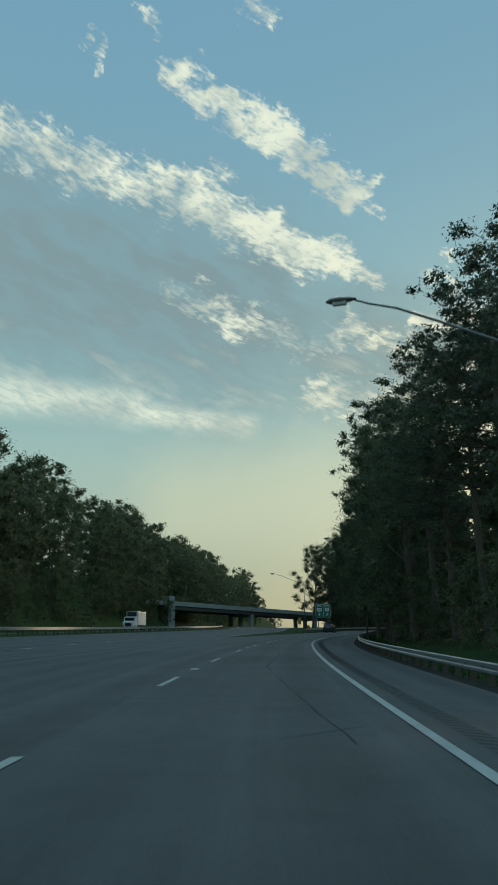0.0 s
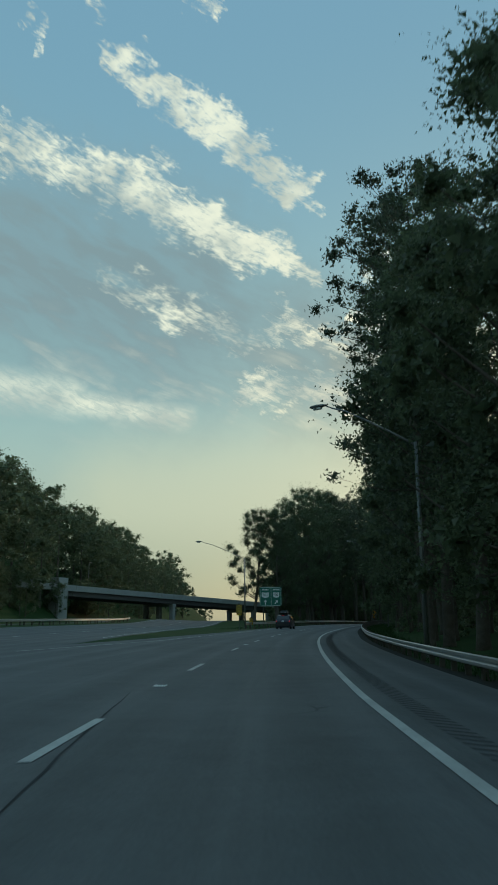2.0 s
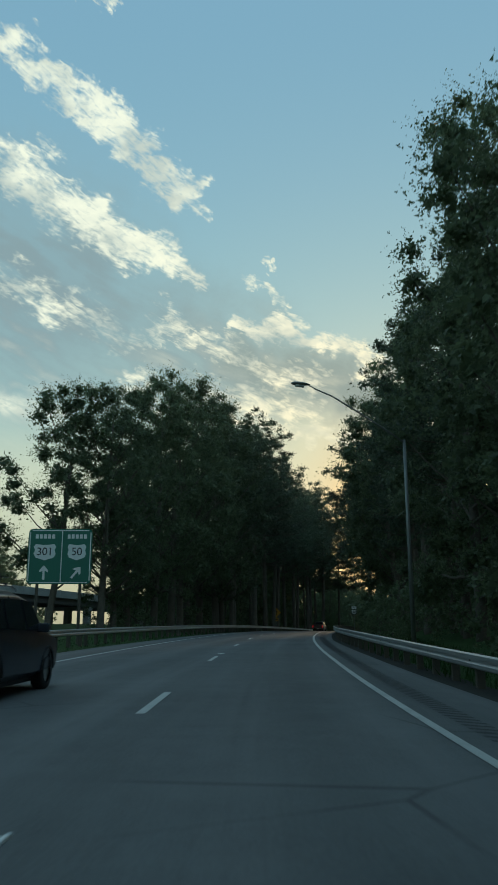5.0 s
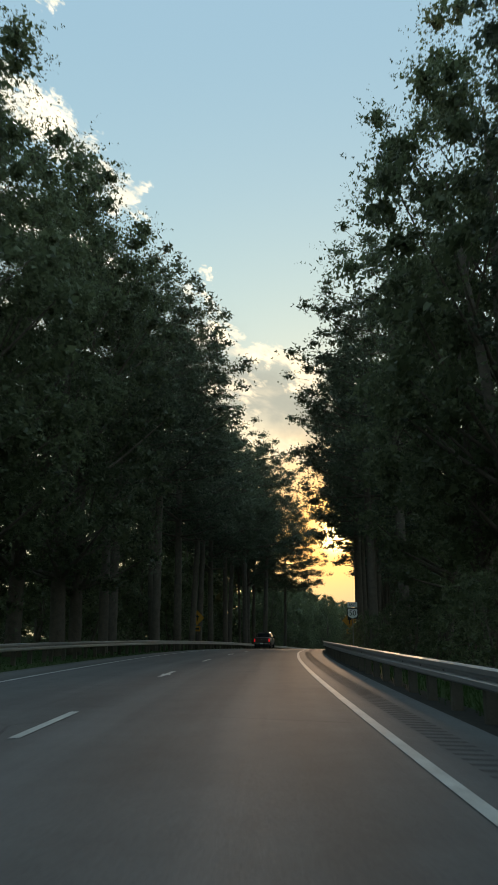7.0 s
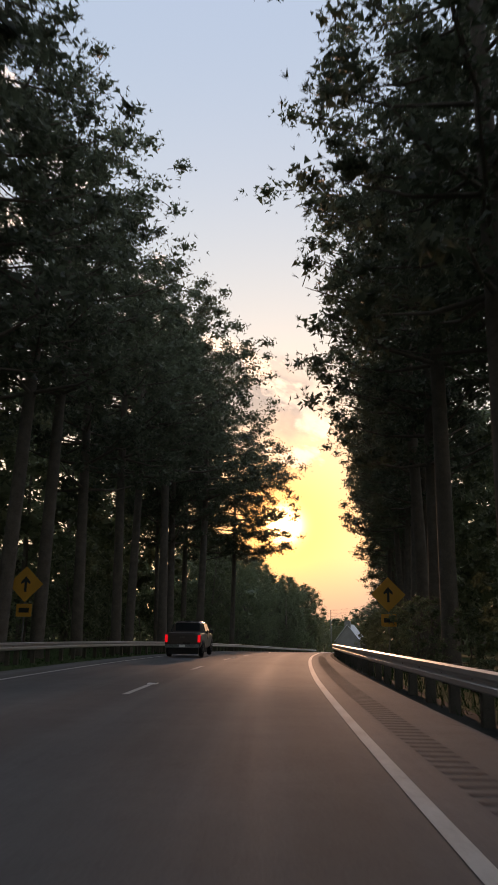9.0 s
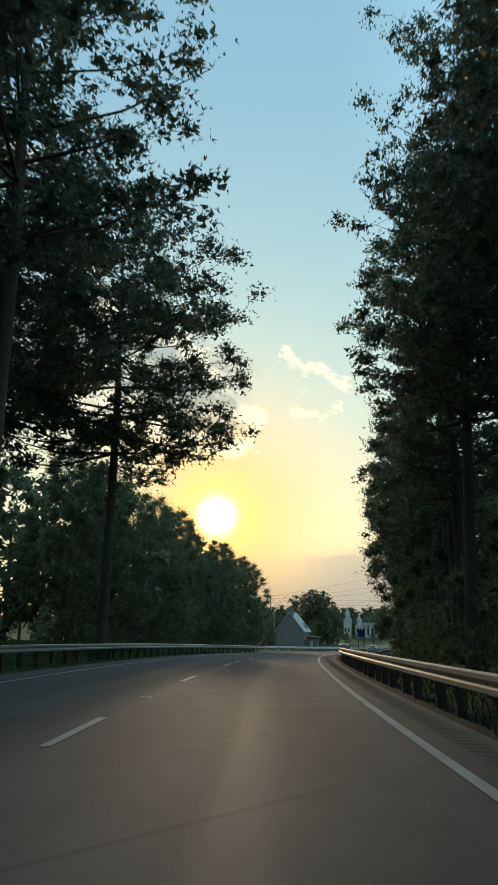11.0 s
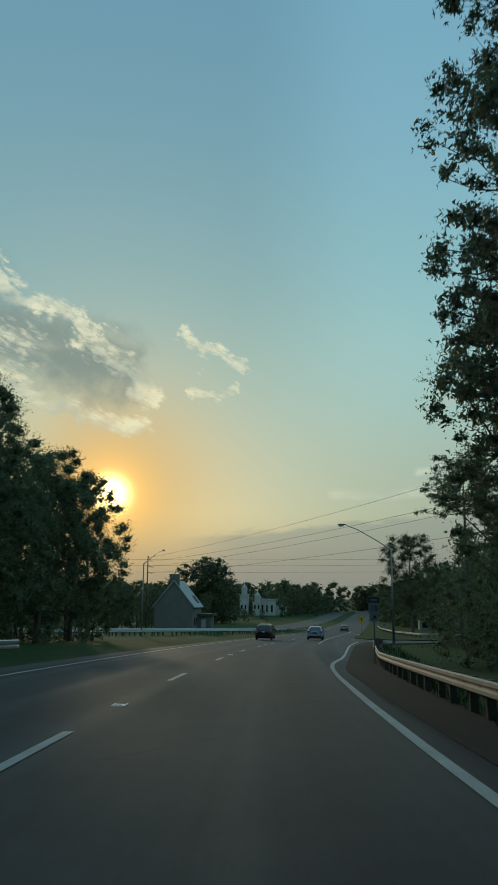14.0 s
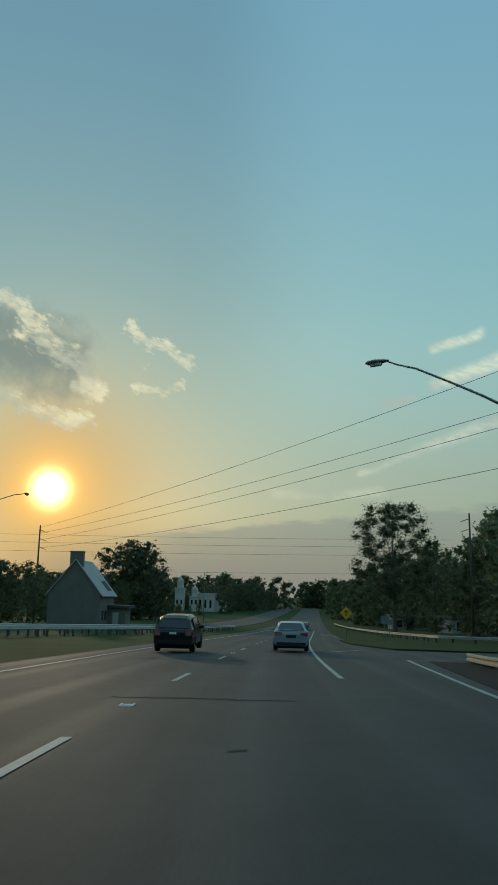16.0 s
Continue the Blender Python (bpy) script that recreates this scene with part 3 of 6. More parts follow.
def broad_tree(seed, height, spread, base, clumps=46, leaves=(60, 90, 15, 9), leaf=0.13, inner=0.4, peak=0.38, size=(0.22, 0.36)):
    """A broadleaf tree: tapered trunk, limbs and a crown of leaf clumps."""
    rng = np.random.default_rng(seed)
    tree = empty("broadleaf_tree", (0, 0, -200))
    bm = bmesh.new()
    lean = rng.normal(0, 0.25, 2)
    top = Vector((lean[0] * 2, lean[1] * 2, height * 0.82))
    pts = [Vector((0, 0, -0.4)), Vector((0, 0, 0.6)), top * 0.4 + Vector((rng.normal(0, 0.2), rng.normal(0, 0.2), 0)), top]
    r = height * 0.014
    tube(bm, pts, [r * 1.5, r * 1.05, r * 0.8, r * 0.15], 8)
    crown = []
    for i in range(clumps):
        f = (i + rng.uniform(0, 1)) / clumps
        z = height * (base + (0.96 - base) * f)
        wide = spread * math.sqrt(max(0.05, 1 - (abs(f - peak) / (0.28 + max(peak, 1 - peak) * 0.62)) ** 2)) * (rng.uniform(0.0, 1.0) ** 0.45) * 0.92
        a = 2.39996 * i + rng.normal(0, 0.5)
        p = Vector((math.cos(a) * wide + lean[0] * f, math.sin(a) * wide + lean[1] * f, z))
        if i % 3 == 0:
            k_ = max(0.15, min(0.9, (z - wide * 0.7) / height))
            q = pts[1].lerp(top, k_)
            tube(bm, [q, q.lerp(p, 0.5) + Vector((0, 0, -0.25)), p], [r * 0.42 * (1.1 - k_), r * 0.25 * (1.1 - k_), 0.02], 5, False)
        crown.append(leaf_clump(np.array(p), spread * rng.uniform(*size), rng, *leaves, leaf, inner))
    part("trunk", bm, BARK, tree, smooth=True)
    triangles("crown", np.concatenate(crown), [LEAF], parent=tree)
    return tagged(tree, "tall broadleaf tree with a dense dark green crown", "tree")


def pine_tree(seed, height, spread, base, whorls=13, tufts=11, needles=8, pads=1.0, limbs=3, needle=0.16, droop=0.0):
    """A pine: long bare trunk, spreading limbs, and pads of needle tufts along them."""
    rng = np.random.default_rng(seed)
    tree = empty("pine_tree", (0, 0, -200))
    bm = bmesh.new()
    r = height * 0.0125
    bend = rng.normal(0, 0.3, 2)
    pts = [Vector((0, 0, -0.4)), Vector((0, 0, 0.5)), Vector((bend[0], bend[1], height * 0.5)), Vector((bend[0] * 0.5, bend[1] * 0.5, height * 0.97))]
    tube(bm, pts, [r * 1.35, r, r * 0.72, r * 0.1], 9)
    crown = []
    turn = rng.uniform(0, 6.28)
    for i in range(whorls):
        f = (i + rng.uniform(0, 0.8)) / whorls
        z = height * (base + (0.97 - base) * f)
        for j in range(limbs if f < 0.85 else 3):
            turn += 2.4 + rng.normal(0, 0.35)
            ln = spread * (0.40 + 0.80 * math.sin(math.pi * min(1, 0.25 + 0.66 * f))) * rng.uniform(0.7, 1.05)
            q = pts[2].lerp(pts[3], max(0.0, (z / height - 0.5) / 0.47)) if z > height * 0.5 else pts[1].lerp(pts[2], z / (height * 0.5))
            q = Vector((q.x, q.y, z))
            rise = rng.uniform(-0.05, 0.35) + 0.35 * f - droop * (1 - f)
            tip = q + Vector((math.cos(turn) * ln, math.sin(turn) * ln, ln * rise))
            mid = q.lerp(tip, 0.5) + Vector((0, 0, -0.07 * ln))
            tube(bm, [q, mid, mid.lerp(tip, 0.85)], [0.085 * (1.15 - f), 0.05 * (1.15 - f), 0.012], 5, False)
            count = max(3, round(ln * pads))
            for t in range(count):
                k_ = min(1.0, 0.30 + 0.72 * (t + rng.uniform(0, 1)) / count)
                p = q.lerp(mid, k_ * 2) if k_ < 0.5 else mid.lerp(tip, k_ * 2 - 1)
                off = rng.normal(0, 0.11 * ln + 0.10, 3) * np.array([1, 1, 0.35])
                c = np.array(p) + off + np.array([0, 0, 0.18])
                tube(bm, [p, Vector(c)], [0.018, 0.008], 3, False)
                size = rng.uniform(0.65, 1.15) * (0.85 + 0.05 * ln)
                d = unit(rng.normal(size=(46, 3)))
                crown.append(leaf_corners(c + d * rng.uniform(0, 0.68, (46, 1)) * size * (1, 1, 0.55), rng.normal(size=(46, 3)) * (1, 1, 0.6), 0.25, 0.68, rng))
                o = unit(rng.normal(size=(tufts, 3)) + (0, 0, 0.35))
                foot = c + o * rng.uniform(0.35, 1.0, (tufts, 1)) * size * np.array([1, 1, 0.6])
                way = np.repeat(o, needles, 0) * 0.7 + unit(rng.normal(size=(tufts * needles, 3)))
                crown.append(leaf_corners(np.repeat(foot, needles, 0), way, needle, 0.30, rng))
    part("trunk", bm, BARK, tree, smooth=True)
    triangles("crown", np.concatenate(crown), [NEEDLE], parent=tree)
    return tagged(tree, "tall pine with a bare trunk and dark needle tufts", "tree")


BROAD = [broad_tree(10 + i, 18.0, sp, b, 62, (80, 125, 17, 9), 0.10, 0.29) for i, (sp, b) in enumerate(((4.6, 0.12), (5.4, 0.18), (4.0, 0.08), (5.0, 0.24)))]
TALL = [broad_tree(16 + i, 27.0, sp, b, 96, (80, 115, 16, 9), 0.105, 0.30, 0.42, (0.18, 0.31)) for i, (sp, b) in enumerate(((6.4, 0.14), (7.0, 0.22)))]
PINE = [pine_tree(30 + i, 24.0, sp, b, 14, 20, 5, 1.0, 4) for i, (sp, b) in enumerate(((4.4, 0.40), (3.8, 0.32), (5.0, 0.46)))]
WIDE_PINE = pine_tree(38, 24.0, 7.0, 0.44, 16, 24, 5, 1.3, 5, 0.15, 0.25)
FLAT_PINE = pine_tree(44, 24.0, 5.0, 0.66, 7, 22, 5, 1.2, 5, 0.16, 0.05)
MAPLE = broad_tree(71, 18.0, 6.0, 0.30, 110, (40, 70, 15, 9), 0.13, 0.34, 0.45, (0.17, 0.26))
LOW = [broad_tree(60 + i, 6.0, sp, 0.02, 24, (24, 36, 8, 7), 0.13, 0.28) for i, sp in enumerate((2.6, 3.2))]
NATIVE = {}
for group_, h_ in ((BROAD + [MAPLE], 18.0), (TALL, 27.0), (PINE + [WIDE_PINE, FLAT_PINE], 24.0), (LOW, 6.0)):
    for t_ in group_:
        NATIVE[t_.name] = h_
for t_ in LOW:
    t_.name = "understory_tree"
    NATIVE[t_.name] = 6.0
    tagged(t_, "low leafy understory tree at the wood's edge", "tree")
planted = set()


def plant(kind, x, y, height, turn, group, wide=1.0):
    """Puts up a tree of the given height; the first of each model is the model itself."""
    k_ = height / NATIVE[kind.name]
    m = pose(x, y, ground_z(x, y) - 0.05, 0, 0, turn)
    if kind.name not in planted:
        planted.add(kind.name)
        ob = kind
        ob.matrix_basis = m
    else:
        ob = copy_thing(kind, m)
    ob.scale = (k_ * wide, k_ * wide, k_)
    return tagged(ob, group=group)


def tree_row(seed, s0, s1, step, line, height, models, group, jitter=0.8, vary=0.12):
    """Trees along the road at an offset."""
    rng = np.random.default_rng(seed)
    s = s0
    while s < s1:
        u = (line(s) if callable(line) else line) + rng.normal(0, jitter)
        p = at(s, u)
        kind = models[rng.integers(len(models))]
        hh = (height(s) if callable(height) else height) * rng.uniform(1 - vary, 1 + vary)
        plant(kind, p.x, p.y, hh, rng.uniform(0, 360), group)
        s += step * rng.uniform(0.75, 1.25)


OUTER, INNER, TOWN = "woods on the outside of the ramp", "woods on the inside of the ramp", "trees round the junction"
# outside of the curve
tree_row(1, 34, 64, 6.0, 11.5, knots((34, 18), (50, 19.5), (64, 21)), BROAD[:2] + PINE[:3], OUTER)
tree_row(2, 66, 245, 5.4, knots((66, 9.8), (90, 9.0), (110, 9.2), (135, 10.5), (180, 11.0), (225, 10.8), (245, 9.5)), knots((66, 20), (84, 22), (100, 23), (108, 20.5), (118, 18.5), (125, 18.5), (160, 18.5), (180, 22), (225, 23), (245, 22)), BROAD + PINE[:2], OUTER)
tree_row(24, 188, 345, 5.0, 6.9, 3.2, LOW, OUTER, 0.5, 0.3)
tree_row(3, 250, 338, 6.2, knots((250, 6.9), (275, 7.2), (300, 8.6), (338, 9.3)), knots((250, 29), (270, 28), (338, 26)), PINE, OUTER)
tree_row(4, 342, 411, 5.2, knots((342, 9.8), (380, 10.1), (395, 11.2), (416, 12.4)), knots((342, 23), (380, 20), (400, 20), (416, 22)), [BROAD[0], BROAD[2], PINE[1], PINE[1]], OUTER)
tree_row(7, 30, 255, 6.5, 12.0, 6.0, LOW, OUTER, 1.2, 0.3)
tree_row(8, 340, 412, 5.5, 11.5, 6.0, LOW, OUTER, 1.0, 0.3)
# inside of the curve
tree_row(11, 209, 246, 4.3, knots((209, -17.5), (225, -15.0), (246, -13.0)), knots((209, 23), (216, 25), (232, 29), (246, 30)), TALL, INNER)
tree_row(12, 250, 334, 6.0, knots((250, -12.5), (280, -12.0), (352, -12.0)), knots((250, 31), (275, 33), (320, 32), (352, 29)), PINE, INNER)
tree_row(13, 356, 462, 4.9, knots((356, -19), (400, -20), (460, -24)), knots((356, 14.5), (385, 16.3), (400, 17.2), (410, 16.0), (430, 16.8), (460, 17.5)), BROAD, INNER, 1.5)
tree_row(16, 212, 340, 6.5, knots((212, -17), (340, -17)), 6.5, LOW, INNER, 1.2, 0.3)
tree_row(17, 350, 455, 6.0, knots((350, -15), (380, -17), (455, -21)), 6.0, LOW, INNER, 1.2, 0.3)
for s, u, hh, turn, wd in ((346, -10.8, 28.0, 40, 0.95), (323, -14.0, 32.0, 160, 0.55), (338, -15.0, 28.0, 250, 1.0), (335, 11.0, 33.0, 75, 0.62)):
    q = at(s, u)
    plant(WIDE_PINE, q.x, q.y, hh, turn, INNER if u < 0 else OUTER, wd)
for s, u, hh, turn in ((101, 8.9, 28.0, 20), (47, 16.0, 27.5, 130), (151, 13.0, 31.0, 310)):
    q = at(s, u)
    plant(PINE[0], q.x, q.y, hh, turn, OUTER, 0.95)
for s, u, hh, turn, wd in ((110, 9.3, 33.0, 250, 0.8), (352, 10.2, 29.0, 60, 0.85)):
    q = at(s, u)
    plant(FLAT_PINE, q.x, q.y, hh, turn, OUTER, wd)
for s, u, hh, turn, k, row in ((207, -21.5, 23.0, 15, 3, INNER), (172, 11.2, 25.5, 80, 1, OUTER), (138, 11.4, 26.5, 140, 1, OUTER), (228, 10.7, 31.0, 200, 1, OUTER)):
    q = at(s, u)
    plant(BROAD[k] if hh < 25 else TALL[k], q.x, q.y, hh, turn, row, 0.95)
for s, u, hh, turn, k in ((384, 10.8, 26.0, 10, 1), (394, 10.3, 30.5, 120, 0), (402, 10.4, 30.0, 210, 1), (410, 10.9, 30.0, 300, 0)):
    q = at(s, u)
    plant(PINE[k], q.x, q.y, hh, turn, OUTER, 0.9 if s < 390 else 0.76)
# round the junction
q = at(418, 13.5)
plant(MAPLE, q.x, q.y, 20.0, 30.0, OUTER, 0.85)
plant(FLAT_PINE, 155.8, 410.0, 18.5, 200.0, TOWN, 0.95)
plant(FLAT_PINE, 159.2, 408.6, 17.0, 80.0, TOWN, 0.8)
plant(PINE[0], 161.0, 408.5, 14.0, 100.0, TOWN)
tree_row(19, 420, 470, 4.0, knots((420, 12), (450, 16), (470, 22)), 4.0, LOW, TOWN, 1.2, 0.4)
tree_row(23, 432, 484, 4.6, knots((432, 24), (460, 27), (484, 33)), 12.0, BROAD, TOWN, 1.5, 0.15)
tree_row(21, 422, 480, 4.5, knots((422, 18), (450, 22), (480, 30)), 8.0, LOW, TOWN, 1.5, 0.25)
plant(MAPLE, 229.5, 492.0, 23.5, 75.0, TOWN, 1.1)
plant(PINE[2], 262.0, 486.0, 22.0, 15.0, TOWN)
plant(PINE[0], 218.0, 452.0, 17.0, 15.0, TOWN)
plant(BROAD[3], 209.5, 556.5, 10.0, 15.0, TOWN)


# ---------------------------------------------------------------- woods that stay far off: many small crowns in one mesh each
def far_model(seed, spread, base, clumps=28, leaves=(8, 10, 5, 3), leaf=0.9, inner=1.2):
    """Leaves and trunk of a distant tree 18 m high, as arrays."""
    rng = np.random.default_rng(seed)
    cs = []
    for i in range(clumps):
        f = (i + rng.uniform(0, 1)) / clumps
        wide = spread * math.sqrt(max(0.05, 1 - (abs(f - 0.38) / 0.66) ** 2)) * rng.uniform(0.0, 1.0) ** 0.45 * 0.9
        a = 2.39996 * i + rng.normal(0, 0.5)
        cs.append(leaf_clump(np.array([math.cos(a) * wide, math.sin(a) * wide, 18.0 * (base + (0.95 - base) * f)]), spread * rng.uniform(0.24, 0.38), rng, *leaves, leaf, inner))
    trunk = []
    for j in range(5):
        a0, a1 = 2 * math.pi * j / 5, 2 * math.pi * (j + 1) / 5
        trunk += [(0.25 * math.cos(a0), 0.25 * math.sin(a0), -1.0), (0.25 * math.cos(a1), 0.25 * math.sin(a1), -1.0), (0.0, 0.0, 15.0)]
    return np.concatenate(cs).reshape(-1, 3), np.array(trunk)


FAR = [far_model(50 + i, sp, b, 28, (12, 16, 6, 3), 0.55, 1.0) for i, (sp, b) in enumerate(((5.4, 0.06), (6.2, 0.10), (4.8, 0.05), (5.8, 0.16)))]
HILL = [far_model(64 + i, sp, b, 30, (26, 46, 12, 4), 0.22, 0.58) for i, (sp, b) in enumerate(((5.4, 0.06), (6.2, 0.10), (4.8, 0.05), (5.8, 0.16)))]
NEAR_FAR = [far_model(80 + i, sp, b, 48, (16, 26, 7, 4), 0.34, 0.75) for i, (sp, b) in enumerate(((5.6, 0.03), (6.2, 0.05), (5.0, 0.02)))]
BACK = [far_model(90 + i, sp, b, 48, (20, 30, 8, 4), 0.28, 0.7) for i, (sp, b) in enumerate(((5.4, 0.03), (4.8, 0.05)))]
FARTHEST = [far_model(85 + i, sp, 0.02, 30, (10, 8, 4, 2), 1.0, 1.5) for i, sp in enumerate((6.4, 5.6))]


def wood(name, seed, places, heights, models, label):
    """One mesh of many distant trees."""
    rng = np.random.default_rng(seed)
    pl = np.asarray(places, float)
    # the woods leave a gap before the church
    way = np.array([0.532, 0.847])
    along = (pl - (125.0, 395.0)) @ way
    beside = (pl - (125.0, 395.0)) @ np.array([way[1], -way[0]])
    open_ = (along > 190) & (along < 480) & (beside > -9) & (beside < 22)
    heights = np.where(open_, 0.32, 1.0) * np.asarray(heights, float)
    zs = terrain(pl)
    crown, stems = [], []
    for (x, y), z_, h_ in zip(pl, zs, heights):
        lv, tr = models[rng.integers(len(models))]
        k_, a = h_ / 18.0 * rng.uniform(0.85, 1.12), rng.uniform(0, 2 * math.pi)
        m = np.array([[math.cos(a), -math.sin(a), 0], [math.sin(a), math.cos(a), 0], [0, 0, 1]]) * k_
        m[:2] *= rng.uniform(0.9, 1.25)
        crown.append(lv @ m.T + (x, y, z_))
        stems.append(tr @ m.T + (x, y, z_))
    n_crown, n_stem = sum(len(c) for c in crown) // 3, sum(len(c) for c in stems) // 3
    ob = triangles(name, np.concatenate(crown + stems), [LEAF, BARK], [0] * n_crown + [1] * n_stem)
    tagged(ob, label, "woods", kind="stuff")


def along_road(seed, s0, s1, step, line, jitter):
    rng = np.random.default_rng(seed)
    return [tuple(at(s + rng.normal(0, 1.5), (line(s) if callable(line) else line) + rng.normal(0, jitter)))[:2] for s in np.arange(s0, s1, step)]


def along_main(seed, count, y0, y1, off0, off1):
    rng = np.random.default_rng(seed)
    ys = rng.uniform(y0, y1, count)
    return [(float(main_x(y)) + o, y) for y, o in zip(ys, rng.uniform(off0, off1, count))]


def scattered(seed, count, s0, s1, u0, u1):
    rng = np.random.default_rng(seed)
    return [tuple(at(s, u))[:2] for s, u in zip(rng.uniform(s0, s1, count), rng.uniform(u0, u1, count))]


p = along_road(5, 40, 245, 7, 18.0, 1.5) + along_road(6, 45, 240, 11, 30.0, 3.0)
wood("woods", 5, p, [15.0] * 30 + [9.0] * (len(p) - 30), FAR, "dense dark broadleaf woods behind the ramp's first trees")
p = along_road(25, 250, 410, 7, 18.0, 1.5)
wood("woods", 6, p, [20.0] * len(p), BACK, "tall dark pine woods behind the guardrail")
p = along_road(14, 249, 350, 6, -23.0, 1.5) + along_road(15, 280, 350, 8, -36.0, 3.0)
wood("woods", 7, p, [24.0] * 17 + [9.0] * (len(p) - 17), BACK, "mixed woods between ramp and main highway")
p = along_road(18, 352, 455, 6, -29.0, 3.0) + along_road(19, 320, 455, 10, -48.0, 4.0)
wood("woods", 8, p, [18.0] * len(p), FAR, "broadleaf woods on the inside of the curve")
p = along_main(21, 75, 60, 400, -43, -33) + along_main(22, 80, 60, 470, -64, -45) + along_main(26, 70, 50, 330, -34, -30)
tall = [1.0 + 0.25 * (1 - float(ramp01(y, 190, 300))) for x, y in p]
wood("woods", 9, p, [h * k for h, k in zip([18.0] * 75 + [22.0] * 80 + [7.0] * 70, tall)], HILL, "green wooded hillside beyond the main highway")
p = along_main(23, 35, 400, 560, -66, -40) + along_main(24, 24, 360, 640, 14, 36)
wood("woods", 10, p, [11.0] * 35 + [19.0] * 24, FAR, "distant woods along the main highway")
p = scattered(31, 26, 480, 600, 24, 46) + scattered(32, 14, 590, 680, 22, 40)
wood("woods", 11, p, [18.0] * 40, NEAR_FAR, "dark trees beside the junction's side road")
p = scattered(33, 40, 660, 1080, 11, 60) + scattered(34, 34, 700, 1080, -80, -28) + scattered(36, 70, 850, 1090, -260, -30)
p += scattered(37, 60, 985, 1090, -330, -12) + scattered(38, 30, 985, 1090, 12, 120) + scattered(39, 8, 1090, 1098, -12, 12)
wood("woods", 12, p, [17.0] * 40 + [15.0] * 34 + [21.0] * 70 + [22.0] * 98, FARTHEST, "distant woods closing the view along the road")
p = scattered(35, 24, 520, 640, -115, -64) + scattered(44, 9, 552, 590, -76, -52)
wood("woods", 13, p, [12.0] * len(p), NEAR_FAR, "trees behind the gabled house")
wood("woods", 14, [(254, 628), (247, 633), (262, 632), (252, 622), (259, 624), (256, 630), (250, 627)], [25, 22, 21, 21, 19, 24, 23], NEAR_FAR[1:2], "large round clump of broadleaf trees beyond the house")


# ---------------------------------------------------------------- verge growth
EDGE_RAIL = knots((-30, 6.0), (70, 5.7), (131, 5.4), (160, 4.4), (190, 3.25), (345, 2.9), (365, 3.2), (385, 3.9), (408, 4.6), (430, 5.7), (445, 6.7), (457, 7.7))


def verge(name, seed, count, s0, s1, u0, u1, tall, label):
    rng = np.random.default_rng(seed)
    s, u = rng.uniform(s0, s1, count), rng.uniform(u0, u1, count)
    keep = [not (b > 0 and b < max(RAMP_RIGHT(a) + 0.25, (EDGE_RAIL(a) + 0.1) if a < 457 else 0)) for a, b in zip(s, u)]
    s, u = s[keep], u[keep]
    count = len(s)
    pts = np.array([at(a, b)[:2] for a, b in zip(s, u)])
    z = terrain(pts)
    lean = rng.normal(0, 0.25, (count, 2)) * tall
    side = rng.normal(size=(count, 2))
    side /= np.linalg.norm(side, axis=1)[:, None]
    w = 0.014 * rng.uniform(0.6, 1.5, (count, 1))
    hgt = tall * rng.uniform(0.4, 1.2, count)
    v = np.stack([np.column_stack([pts - side * w, z]), np.column_stack([pts + side * w, z]), np.column_stack([pts + lean, z + hgt])], 1).reshape(-1, 3)
    ob = mesh_object(name, v.tolist(), np.arange(count * 3).reshape(-1, 3).tolist(), GRASS)
    tagged(ob, label, "grass", kind="stuff")


verge("grass", 41, 46000, 10, 440, 3.0, 8.2, 0.36, "long unmown grass behind the guardrail")
verge("grass", 42, 24000, 160, 400, -16.0, -8.2, 0.10, "rough mown grass between road and woods")
verge("grass", 43, 6000, 440, 500, 6.5, 26.0, 0.12, "rough grass at the junction's corner")


# ---------------------------------------------------------------- guardrails
RAIL_PROFILE = ((0.0, 0.0), (0.05, -0.03), (0.05, -0.10), (0.0, -0.14), (0.0, -0.17), (0.05, -0.21), (0.05, -0.28), (0.0, -0.31))


def guardrail(path, face, post_step, rail_mat, post_mat, label, top=0.78):
    """A W-beam on posts. path: places on the ground; face: +1 when the beam looks to the left of the path."""
    thing = empty("guardrail", (0, 0, 0))
    pts = [Vector(p) for p in path]
    verts, faces = [], []
    m = len(RAIL_PROFILE)
    for i, p in enumerate(pts):
        d = (pts[min(i + 1, len(pts) - 1)] - pts[max(i - 1, 0)])
        side = Vector((-d.y, d.x, 0)).normalized() * face
        for o, z_ in RAIL_PROFILE:
            verts.append(p + side * (o + 0.10) + Vector((0, 0, top + z_)))
        for o, z_ in reversed(RAIL_PROFILE):
            verts.append(p + side * (o + 0.094) + Vector((0, 0, top + z_)))
    for i in range(len(pts) - 1):
        for k_ in range(2 * m):
            a, b = i * 2 * m + k_, i * 2 * m + (k_ + 1) % (2 * m)
            faces.append((a, b, b + 2 * m, a + 2 * m))
    mesh_object("rail", verts, faces, rail_mat, thing)
    bm = bmesh.new()
    box(bm, (-0.075, -0.09, -0.3), (0.075, 0.09, top - 0.02), 0.012, 1)
    box(bm, (-0.06, 0.09, top - 0.34), (0.06, 0.20, top), 0.01, 1)
    me = bpy.data.meshes.new("post")
    bm.to_mesh(me)
    bm.free()
    me.materials.append(post_mat)
    run = 0.0
    for p, q in zip(pts, pts[1:]):
        run += (q - p).length
        if run >= post_step:
            run -= post_step
            d = q - p
            ob = new("post", me)
            ob.parent = thing
            ob.matrix_basis = pose(*(p - Vector((-d.y, d.x, 0)).normalized() * face * 0.10), 0, 0, math.degrees(math.atan2(d.y, d.x)) + (0 if face > 0 else 180))
    return tagged(thing, label, "guardrail")


